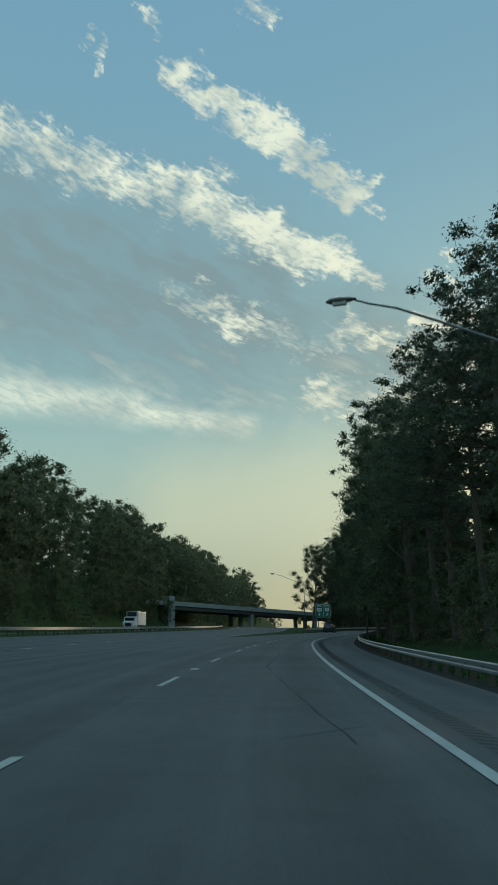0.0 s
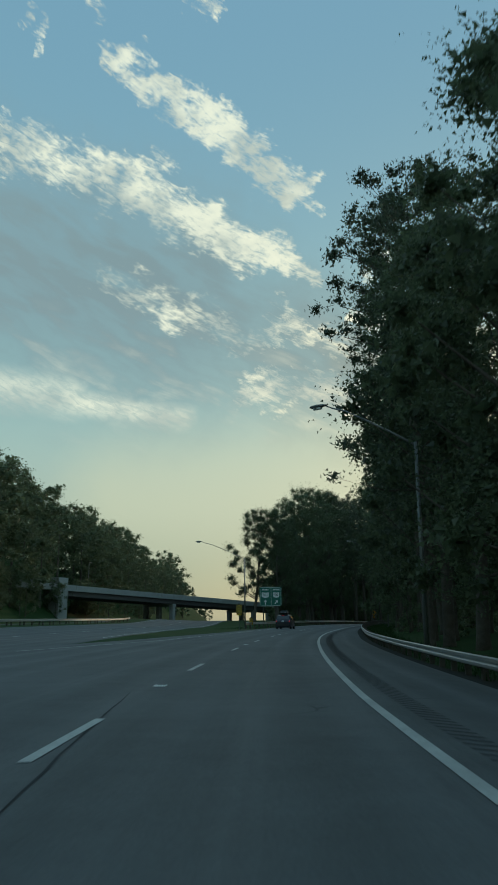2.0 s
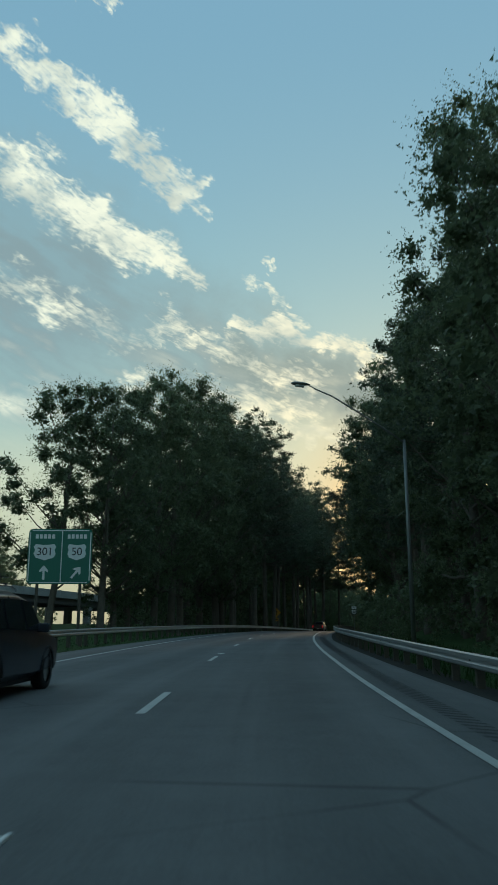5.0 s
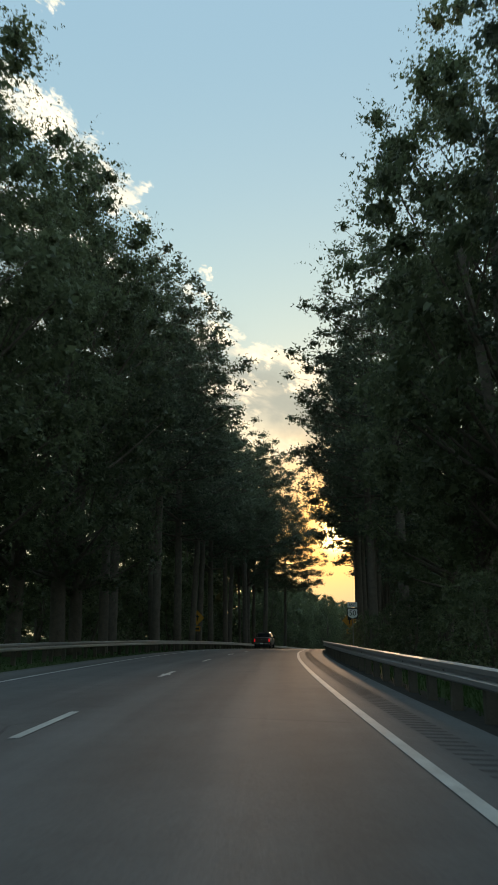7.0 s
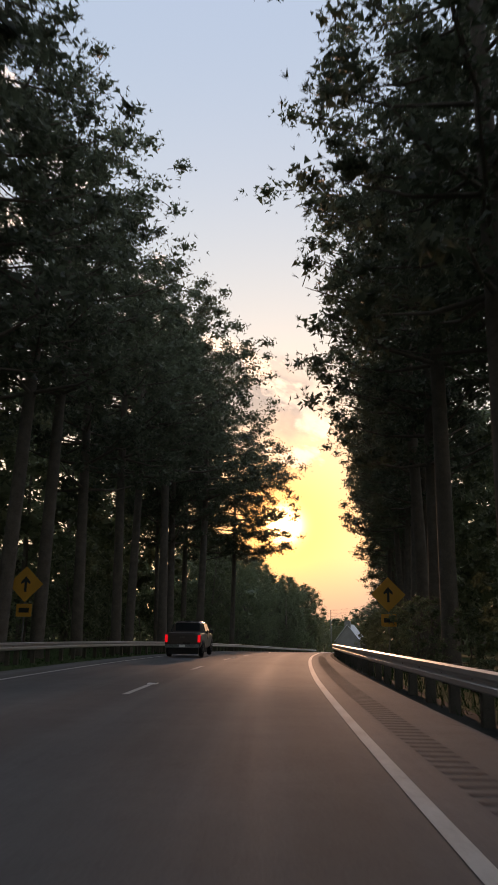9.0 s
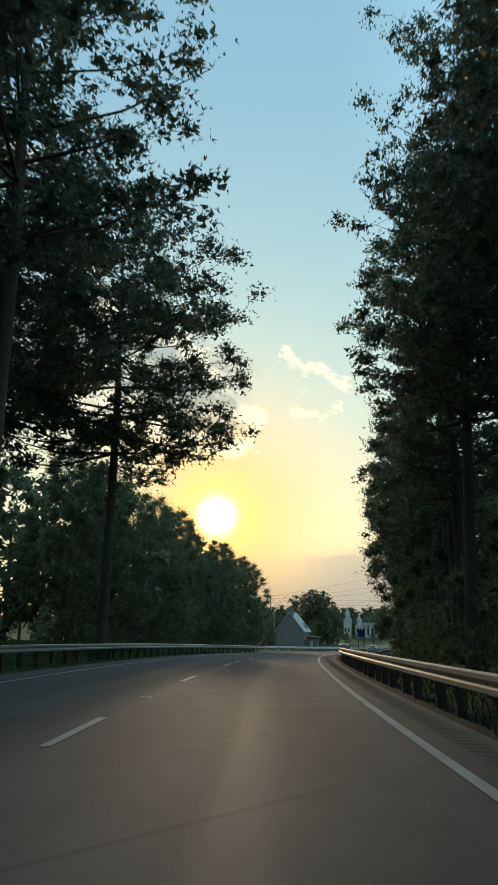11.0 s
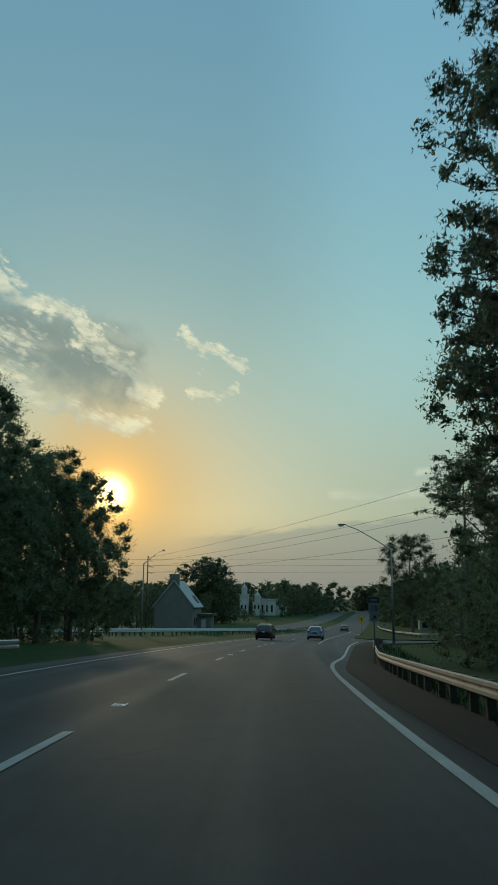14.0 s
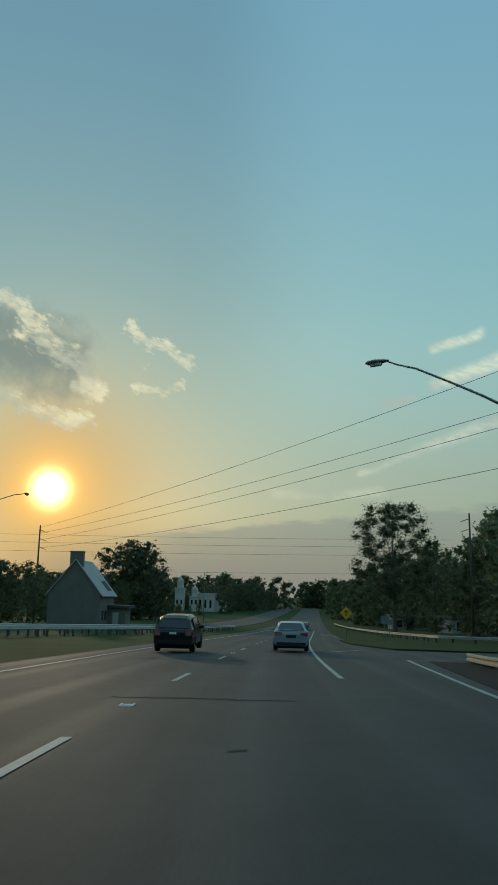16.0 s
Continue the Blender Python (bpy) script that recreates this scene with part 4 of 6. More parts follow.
RAIL_RIGHT = knots((-30, 6.0), (0, 5.9), (70, 5.7), (110, 5.6), (131, 5.4), (160, 4.4), (190, 3.25), (247, 3.1), (305, 3.2), (345, 3.15), (365, 3.4), (385, 4.1), (396, 4.5), (408, 4.8), (416, 5.1), (430, 5.9), (445, 6.9), (457.5, 7.9))
PALE_RAIL = material("whitened_steel", (0.62, 0.62, 0.60), 0.6, metal=0.2, spread=0.15, scale=2.0, fine=20.0)
tagged(strip("shoulder_soil", EARTH, -60, 395, lambda s: RAMP_RIGHT(s) - 0.05, lambda s: RAIL_RIGHT(s) + 0.45, -0.025, thick=0.12), "dark bare soil strip under the guardrail", "soil strip", kind="structure")
RUSTY = material("rusted_steel", (0.46, 0.40, 0.33), 0.6, metal=0.3, spread=0.3, scale=1.5, fine=25.0)
guardrail([at(s, RAIL_RIGHT(s), -0.14 * float(1 - ramp01(s, 131, 190))) for s in np.arange(-30, 300.1, 1.0)], 1, 1.95, STEEL, WOOD, "galvanised W-beam guardrail on wooden posts beside the shoulder")
guardrail([at(s, RAIL_RIGHT(s), -0.38 * float(ramp01(s, 432, 456))) for s in np.arange(300.6, 457.5, 0.8)], 1, 1.95, RUSTY, WOOD, "rust-stained W-beam guardrail curving away at the junction")
guardrail([at(s, -10.2 - 1.0 * (1 - ramp01(s, 160, 173)) + 1.6 * ramp01(s, 380, 403)) for s in np.arange(160, 403.1, 1.0)], -1, 1.95, STEEL, WOOD, "weathered W-beam guardrail on the inside of the curve")
guardrail([(float(main_x(y)) - 13.0, y, ground_z(float(main_x(y)) - 13.0, y)) for y in np.arange(0, 215, 1.5)], -1, 2.4, STEEL, WOOD, "pale W-beam guardrail along the grass median")
guardrail([at(s, u) for s, u in zip(np.linspace(466, 560, 70), np.interp(np.linspace(466, 560, 70), (466, 488, 517, 560), (-30, -22.8, -15.2, -11)))], -1, 2.0, PALE_RAIL, WOOD, "long pale guardrail on dark posts across the grass by the house")
guardrail([at(s, u) for s, u in zip(np.linspace(462, 540, 60), np.interp(np.linspace(462, 540, 60), (462, 488, 517, 540), (-34.5, -26.6, -19.0, -15.5)))], -1, 2.0, PALE_RAIL, WOOD, "pale guardrail on dark posts behind the first one", top=0.9)
guardrail([at(s, u) for s, u in zip(np.linspace(500, 660, 90), np.interp(np.linspace(500, 660, 90), (500, 508, 540, 600, 660), (24, 15.5, 12.4, 9.5, 8.2)))], 1, 3.0, STEEL, WOOD, "low guardrail along the far side road", top=0.6)


# ---------------------------------------------------------------- lamps and poles
def street_lamp(base, head, bend, label):
    """A tapered steel pole with a long bowed arm and a flat cobra head."""
    thing = empty("street_lamp", base)
    o = Vector(base)
    elbow = Vector((0, 0, bend))
    tip = Vector(head) - o
    bm = bmesh.new()
    tube(bm, [(0, 0, -0.3), (0, 0, bend * 0.5), (0, 0, bend + 0.15)], [0.125, 0.10, 0.075], 10)
    part("pole", bm, POLE, thing, smooth=True)
    bm = bmesh.new()
    tube(bm, [(0, 0, 0), (0, 0, 0.18)], [0.24, 0.22], 10)
    part("base_plate", bm, POLE, thing)
    bm = bmesh.new()
    d = Vector((tip.x, tip.y, 0))
    pts = [elbow]
    for f in (0.25, 0.5, 0.75, 0.9):
        rise = 1.06 * f ** 0.92 if f < 0.8 else 1.06 * f ** 0.92 - 0.05 * (f - 0.8) / 0.1
        pts.append(elbow + d * f + Vector((0, 0, (tip.z - bend) * rise)))
    pts.append(tip)
    tube(bm, pts, [0.055, 0.05, 0.045, 0.04, 0.035, 0.03], 8)
    part("arm", bm, POLE, thing, smooth=True)
    bm = bmesh.new()
    f = d.normalized()
    rr = [0.05, 0.14, 0.19, 0.16, 0.05]
    tube(bm, [tip - f * 0.15, tip + f * 0.1, tip + f * 0.4, tip + f * 0.7, tip + f * 0.85], rr, 10)
    for v in bm.verts:
        v.co.z = tip.z + (v.co.z - tip.z) * 0.55
    head_ = part("lamp_head", bm, POLE, thing, smooth=True)
    bm = bmesh.new()
    tube(bm, [tip + f * 0.18 - Vector((0, 0, 0.08)), tip + f * 0.62 - Vector((0, 0, 0.08))], [0.11, 0.11], 8)
    part("lens", bm, SIGN_WHITE, head_, "clear glass lens")
    return tagged(thing, label, "street lamp", group="street lamps")


LAMP = "tall steel street lamp with a long bowed arm, unlit"
for base, head, bend in (((7.6, 22.1, None), (2.05, 23.4, 10.5), 0), ((8.2, 91.9, None), (4.35, 94.6, 11.0), 11.0), ((23.9, 176.9, None), (18.6, 176.4, 12.6), 11.0),
                         ((2.0, 175.8, None), (-4.7, 176.2, 12.6), 10.4), ((148.4, 412.9, None), (146.6, 417.6, 5.5), 9.2), ((144.9, 460.8, None), (152.1, 469.0, 5.5), 10.4),
                         ((-36.1, 256.8, 7.6), (-36.1, 259.8, 16.0), 8.0), ((262.0, 600.0, None), (268.0, 600.0, 2.6), 12.2)):
    z0 = ground_z(base[0], base[1]) if base[2] is None else base[2]
    street_lamp((base[0], base[1], z0), head, bend if base[2] is not None else head[2] - 2.7 - z0, LAMP)


def utility_pole(x, y, top, turn, arms):
    z0 = ground_z(x, y)
    thing = empty("utility_pole", (x, y, z0), turn)
    bm = bmesh.new()
    tube(bm, [(0, 0, -0.5), (0, 0, (top - z0) * 0.5), (0, 0, top - z0)], [0.19, 0.16, 0.12], 9)
    part("pole", bm, WOOD, thing, smooth=True)
    for k_ in range(arms):
        bm = bmesh.new()
        zz = top - z0 - 0.8 - 1.5 * k_
        tube(bm, [(0.0, 0.0, zz), (1.3, 0.0, zz - 0.5)], [0.06, 0.05], 6)
        part("insulator_arm", bm, WOOD, thing)
    return tagged(thing, "wooden utility pole with short slanted insulator arms", "utility pole", group="utility poles")


utility_pole(178.3, 529.0, 7.8, -30, 3)
utility_pole(219.7, 468.3, 8.9, 130, 2)
utility_pole(186.0, 421.0, 15.5, 130, 2)


def wire(a, b, sag):
    bm = bmesh.new()
    a, b = Vector(a), Vector(b)
    pts = [a.lerp(b, f) + Vector((0, 0, -4 * sag * f * (1 - f))) for f in np.linspace(0, 1, 13)]
    tube(bm, pts, [0.022] * 13, 5)
    tagged(part("power_line", bm, SIGN_BLACK), "thin dark overhead power line", "power line", group="overhead wires")


for z0, z1 in ((7.4, 14.0), (6.4, 10.8), (5.2, 9.6), (3.8, 6.5)):
    a, b = Vector((178.3, 529.0, z0)), Vector((174.3, 431.5, z1))
    wire(a, b + (b - a).normalized() * 16.0, 0.9)
for z0, z1 in ((8.6, 9.0), (6.9, 7.4), (5.0, 5.6), (1.0, 1.6)):
    wire((178.0, 571.0, z0), (262.0, 504.0, z1), 0.3)


# ---------------------------------------------------------------- signs
def text(body, size, place, parent, mat, turn=(90, 0, 0), name="lettering"):
    cu = bpy.data.curves.new(name, "FONT")
    cu.body, cu.size, cu.align_x, cu.align_y, cu.extrude = body, size, "CENTER", "CENTER", 0.002
    cu.materials.append(mat)
    ob = new(name, cu)
    ob.parent = parent
    ob.matrix_basis = pose(*place, *turn)
    return ob


def plate(bm, outline, y0, y1):
    """A flat panel in the x-z plane with a given outline and thickness."""
    front = [bm.verts.new((x, y0, z)) for x, z in outline]
    back = [bm.verts.new((x, y1, z)) for x, z in outline]
    bm.faces.new(front)
    bm.faces.new(back[::-1])
    for i in range(len(outline)):
        j = (i + 1) % len(outline)
        bm.faces.new((front[i], back[i], back[j], front[j]))
    bmesh.ops.recalc_face_normals(bm, faces=bm.faces)


def rounded(w, h, r, x0=0.0, z0=0.0):
    out = []
    for cx, cz, a0 in ((w / 2 - r, h / 2 - r, 0), (-w / 2 + r, h / 2 - r, 90), (-w / 2 + r, -h / 2 + r, 180), (w / 2 - r, -h / 2 + r, 270)):
        for k_ in range(5):
            a = radians(a0 + 22.5 * k_)
            out.append((x0 + cx + r * math.cos(a), z0 + cz + r * math.sin(a)))
    return out


SHIELD = [(-0.42, 0.46), (0.0, 0.40), (0.42, 0.46), (0.50, 0.30), (0.44, 0.10), (0.50, -0.12), (0.40, -0.34), (0.0, -0.50), (-0.40, -0.34), (-0.50, -0.12), (-0.44, 0.10), (-0.50, 0.30)]


def flat(name, outline, y, mat, parent, label=""):
    bm = bmesh.new()
    plate(bm, outline, y, y + 0.006)
    return part(name, bm, mat, parent, label)


def posts(thing, xs, foot, top, r=0.05, mat=None):
    for x in xs:
        bm = bmesh.new()
        tube(bm, [(x, r + 0.012, foot - 0.3), (x, r + 0.012, top)], [r, r], 8)
        part("post", bm, mat or POLE, thing)


def arrow(x, z, size, tilt):
    c, s_ = math.cos(radians(tilt)), math.sin(radians(tilt))
    shape = [(-0.08, -0.5), (0.08, -0.5), (0.08, 0.12), (0.3, 0.0), (0.3, 0.16), (0.0, 0.5), (-0.3, 0.16), (-0.3, 0.0), (-0.08, 0.12)]
    return [(x + size * (a * c + b * s_), z + size * (b * c - a * s_)) for a, b in shape]


def route_sign():
    """The green sign with two panels before the fork."""
    p0 = Vector((6.4, 185.3, 0))
    z0 = ground_z(p0.x, p0.y)
    thing = empty("route_sign", (p0.x, p0.y, z0), -9.0)
    w, h, mid = 3.6, 3.1, 4.5 - z0
    flat("panel", rounded(w, h, 0.25, 0, mid), 0.0, SIGN_GREEN, thing, "green sheet panel with white border")
    for dx, dz, ww, hh in ((0, h / 2 - 0.09, w - 0.4, 0.05), (0, -h / 2 + 0.09, w - 0.4, 0.05), (-w / 2 + 0.09, 0, 0.05, h - 0.4), (w / 2 - 0.09, 0, 0.05, h - 0.4), (0.1, 0, 0.05, h - 0.2)):
        flat("border", [(dx - ww / 2, mid + dz - hh / 2), (dx + ww / 2, mid + dz - hh / 2), (dx + ww / 2, mid + dz + hh / 2), (dx - ww / 2, mid + dz + hh / 2)], -0.008, SIGN_WHITE, thing)
    for x, num, tilt, wide in ((-0.85, "301", 0, 1.25), (0.95, "50", 40, 1.05)):
        flat("shield", [(x + a * wide, mid + 0.25 + b * 0.95) for a, b in SHIELD], -0.008, SIGN_WHITE, thing, "white route shield")
        text(num, 0.62, (x, -0.016, mid + 0.25), thing, SIGN_BLACK)
        flat("arrow", arrow(x, mid - 0.9, 0.8, tilt), -0.008, SIGN_WHITE, thing)
        for k_ in range(5):
            flat("bar", [(x - 0.55 + 0.23 * k_, mid + 1.0), (x - 0.39 + 0.23 * k_, mid + 1.0), (x - 0.39 + 0.23 * k_, mid + 1.24), (x - 0.55 + 0.23 * k_, mid + 1.24)], -0.008, SIGN_WHITE, thing)
    posts(thing, (-1.2, 1.2), 0.0, mid + 1.3, 0.09, WOOD)
    tagged(thing, "large green highway sign with two route shields and arrows", "road sign")


route_sign()


def face_road(s, turn=0.0):
    return heading(s) + turn


def shield_sign():
    p = at(245.5, 4.7)
    z0 = ground_z(p.x, p.y)
    thing = empty("route_marker", (p.x, p.y, z0), face_road(245))
    flat("plaque", rounded(0.62, 0.32, 0.04, 0, 3.2), 0.0, SIGN_WHITE, thing, "white plaque with a dark border")
    text("EAST", 0.2, (0, -0.008, 3.2), thing, SIGN_BLACK)
    flat("marker_plate", rounded(0.66, 0.66, 0.06, 0, 2.66), 0.0, SIGN_BLACK, thing)
    flat("shield", [(a * 0.62, 2.66 + b * 0.62) for a, b in SHIELD], -0.008, SIGN_WHITE, thing, "white route shield")
    text("50", 0.46, (0, -0.016, 2.67), thing, SIGN_BLACK)
    posts(thing, (0,), 0.0, 3.3, 0.03)
    tagged(thing, "white route marker on a slim steel post behind the guardrail", "road sign")


shield_sign()


def diamond_sign(x, y, zc, turn, side, mat, plaque, label):
    z0 = ground_z(x, y)
    thing = empty("warning_sign", (x, y, z0), turn)
    c, r = zc - z0, side * 0.707
    flat("panel", [(0, c - r), (r, c), (0, c + r), (-r, c)], 0.0, mat, thing)
    flat("arrow", arrow(0, c, side * 0.62, 0), -0.008, SIGN_BLACK, thing)
    if plaque:
        flat("plaque", rounded(0.75, 0.6, 0.05, 0, c - r - 0.38), 0.0, mat, thing)
        flat("bar", rounded(0.5, 0.22, 0.02, 0, c - r - 0.38), -0.008, SIGN_BLACK, thing)
    posts(thing, (0,), 0.0, c + r * 0.8, 0.035)
    tagged(thing, label, "road sign")


SIGN_ORANGE = material("sign_orange", (0.62, 0.27, 0.03), 0.5, spread=0.1)
diamond_sign(41.3, 282.6, 3.0, -22, 1.2, SIGN_ORANGE, True, "orange-yellow diamond warning sign with a speed plaque")
diamond_sign(58.1, 277.3, 2.7, -22, 1.2, SIGN_ORANGE, True, "orange-yellow diamond warning sign with a speed plaque")
diamond_sign(182.9, 456.8, -5.3, -42, 0.95, SIGN_YELLOW, False, "yellow diamond warning sign with a black arrow")


def chevron_sign(x, y, zc, turn, w, h, rows_):
    z0 = ground_z(x, y)
    thing = empty("chevron_sign", (x, y, z0), turn)
    c = zc - z0
    flat("panel", rounded(w, h, 0.04, 0, c), 0.0, SIGN_YELLOW, thing)
    for k_ in range(rows_):
        b = c - h / 2 + h * (k_ + 0.25) / rows_
        t = h / rows_ * 0.45
        flat("chevron", [(-w * 0.45, b), (0, b + w * 0.4), (w * 0.45, b), (w * 0.45, b + t), (0, b + t + w * 0.4), (-w * 0.45, b + t)], -0.008, SIGN_BLACK, thing)
    posts(thing, (0,), 0.0, c, 0.04)
    tagged(thing, "yellow sign with stacked black chevrons at the gore", "road sign")


chevron_sign(0.7, 146.4, 1.75, -4, 0.58, 1.2, 4)
chevron_sign(*at(163, -11.0)[:2], 0.55, -9, 0.5, 0.9, 3)


SIGN_BLUE = material("sign_blue", (0.045, 0.06, 0.075), 0.5, spread=0.1)


def exit_sign():
    """Route number with its plaque and arrow plate on one post."""
    x, y, zc = 125.3, 390.0, -2.38
    z0 = ground_z(x, y)
    c = zc - z0
    thing = empty("route_marker", (x, y, z0), face_road(415, 4))
    flat("plaque", rounded(0.60, 0.30, 0.04, 0, c + 0.52), 0.0, SIGN_BLUE, thing, "dark blue plaque with a pale bar")
    flat("bar", rounded(0.4, 0.08, 0.02, 0, c + 0.52), -0.008, SIGN_GREY, thing)
    flat("number_plate", rounded(0.60, 0.60, 0.05, 0, c + 0.06), 0.0, SIGN_GREY, thing, "pale number plate")
    text("18", 0.44, (0, -0.012, c + 0.06), thing, SIGN_BLACK)
    flat("arrow_plate", rounded(0.50, 0.38, 0.04, 0, c - 0.44), 0.0, SIGN_GREY, thing, "pale plate with a slanted dark arrow")
    flat("arrow", arrow(0, c - 0.44, 0.34, 45), -0.008, SIGN_BLACK, thing)
    posts(thing, (0,), 0.0, c + 0.7, 0.035, POLE)
    tagged(thing, "route marker with number and slanted arrow plate behind the guardrail", "road sign")


# sign white darkened: the shade on its backlit face is put into the colour
SIGN_GREY = material("faded_sign_white", (0.20, 0.22, 0.24), 0.5, spread=0.12)
exit_sign()


def blue_sign():
    x, y, zc = 106.3, 364.25, -1.1
    z0 = ground_z(x, y)
    c = zc - z0
    thing = empty("service_sign", (x, y, z0), face_road(388, 4))
    flat("panel", rounded(0.80, 0.80, 0.06, 0, c), 0.0, SIGN_DEEP_BLUE, thing, "deep blue sheet panel")
    flat("bar", rounded(0.58, 0.08, 0.02, 0, c + 0.24), -0.008, SIGN_BLUE, thing)
    flat("bar", rounded(0.58, 0.08, 0.02, 0, c - 0.08), -0.008, SIGN_BLUE, thing)
    posts(thing, (-0.3, 0.3), 0.0, c + 0.5, 0.04, POLE)
    tagged(thing, "deep blue service sign on two posts behind the guardrail", "road sign")


SIGN_DEEP_BLUE = material("sign_deep_blue", (0.026, 0.06, 0.22), 0.5, spread=0.12)
blue_sign()
for s, u, zc, w, h in ((488, 8.0, 2.0, 0.6, 0.6), (500, 9.5, 1.9, 0.5, 0.5)):
    p = at(s, u)
    z0 = ground_z(p.x, p.y)
    thing = empty("small_sign", (p.x, p.y, z0), face_road(s))
    flat("panel", rounded(w, h, 0.05, 0, zc), 0.0, ALUMINIUM, thing)
    posts(thing, (0,), 0.0, zc + h / 2, 0.03)
    tagged(thing, "small dark traffic sign on a single thin post", "road sign")


# ---------------------------------------------------------------- bridge
def make_bridge():
    """The overpass over the main highway, falling gently to the east."""
    a, d, fall = Vector((-35.1, 226.2, 8.6)), Vector((0.574, 0.819, 0)), -0.030
    right = Vector((d.y, -d.x, 0))
    thing = empty("bridge", (0, 0, 0))

    def beam(name, mat, k0, k1, w0, w1, z0, z1, label=""):
        bm = bmesh.new()
        box(bm, (k0, w0, z0), (k1, w1, z1), 0.03)
        for v in bm.verts:
            k_, w, z_ = v.co
            v.co = a + d * k_ - right * w + Vector((0, 0, z_ + fall * k_))
        return part(name, bm, mat, thing, label)

    beam("parapet", CONCRETE, -14, 96, -0.2, 0.15, -0.95, 0.0, "pale weathered concrete parapet")
    beam("parapet", CONCRETE, -14, 96, 9.5, 9.85, -0.95, 0.0, "pale weathered concrete parapet")
    beam("deck", CONCRETE, -14, 96, -0.3, 10.0, -1.25, -0.95)
    for w in (0.3, 2.6, 4.9, 7.2, 9.3):
        beam("girder", GIRDER, 0, 96, w - 0.15, w + 0.15, -2.35, -1.25, "dark painted steel girder")
    for k_ in range(23):
        beam("parapet_post", CONCRETE, -12 + 4.8 * k_, -11.75 + 4.8 * k_, -0.26, -0.2, -0.95, 0.06)
    for kk in (36.5, 74.0):
        beam("pier_cap", CONCRETE, kk - 0.6, kk + 0.6, -0.1, 9.8, -3.0, -2.35)
        for w in (0.6, 4.9, 9.2):
            beam("pier", CONCRETE, kk - 0.55, kk + 0.55, w - 0.55, w + 0.55, -9.4, -3.0)
    beam("abutment", CONCRETE, -3.0, -0.4, -0.6, 10.4, -10.5, 1.4, "tall concrete abutment wall")
    beam("abutment", CONCRETE, 96.0, 98.6, -0.6, 10.4, -10.5, 0.4, "tall concrete abutment wall")
    tagged(thing, "concrete and steel highway overpass on square piers", "bridge", kind="structure")


make_bridge()


# ---------------------------------------------------------------- buildings
BRICK = material("pale_brick", (0.17, 0.16, 0.15), 0.9, spread=0.25, scale=0.5, fine=14.0, bump=0.4)
ROOF = material("grey_shingles", (0.40, 0.41, 0.42), 0.8, spread=0.25, scale=0.8, fine=16.0, bump=0.5)
GLASS_DARK = material("window_glass", (0.02, 0.024, 0.028), 0.08, spread=0.1, spec=0.8)
WHITE_WALL = material("white_render", (0.44, 0.44, 0.43), 0.85, spread=0.15, scale=0.3, fine=8.0)
GREY_WALL = material("grey_render", (0.34, 0.35, 0.36), 0.85, spread=0.2, scale=0.3, fine=8.0)
DARK_ROOF = material("dark_roof", (0.06, 0.06, 0.065), 0.8, spread=0.3)


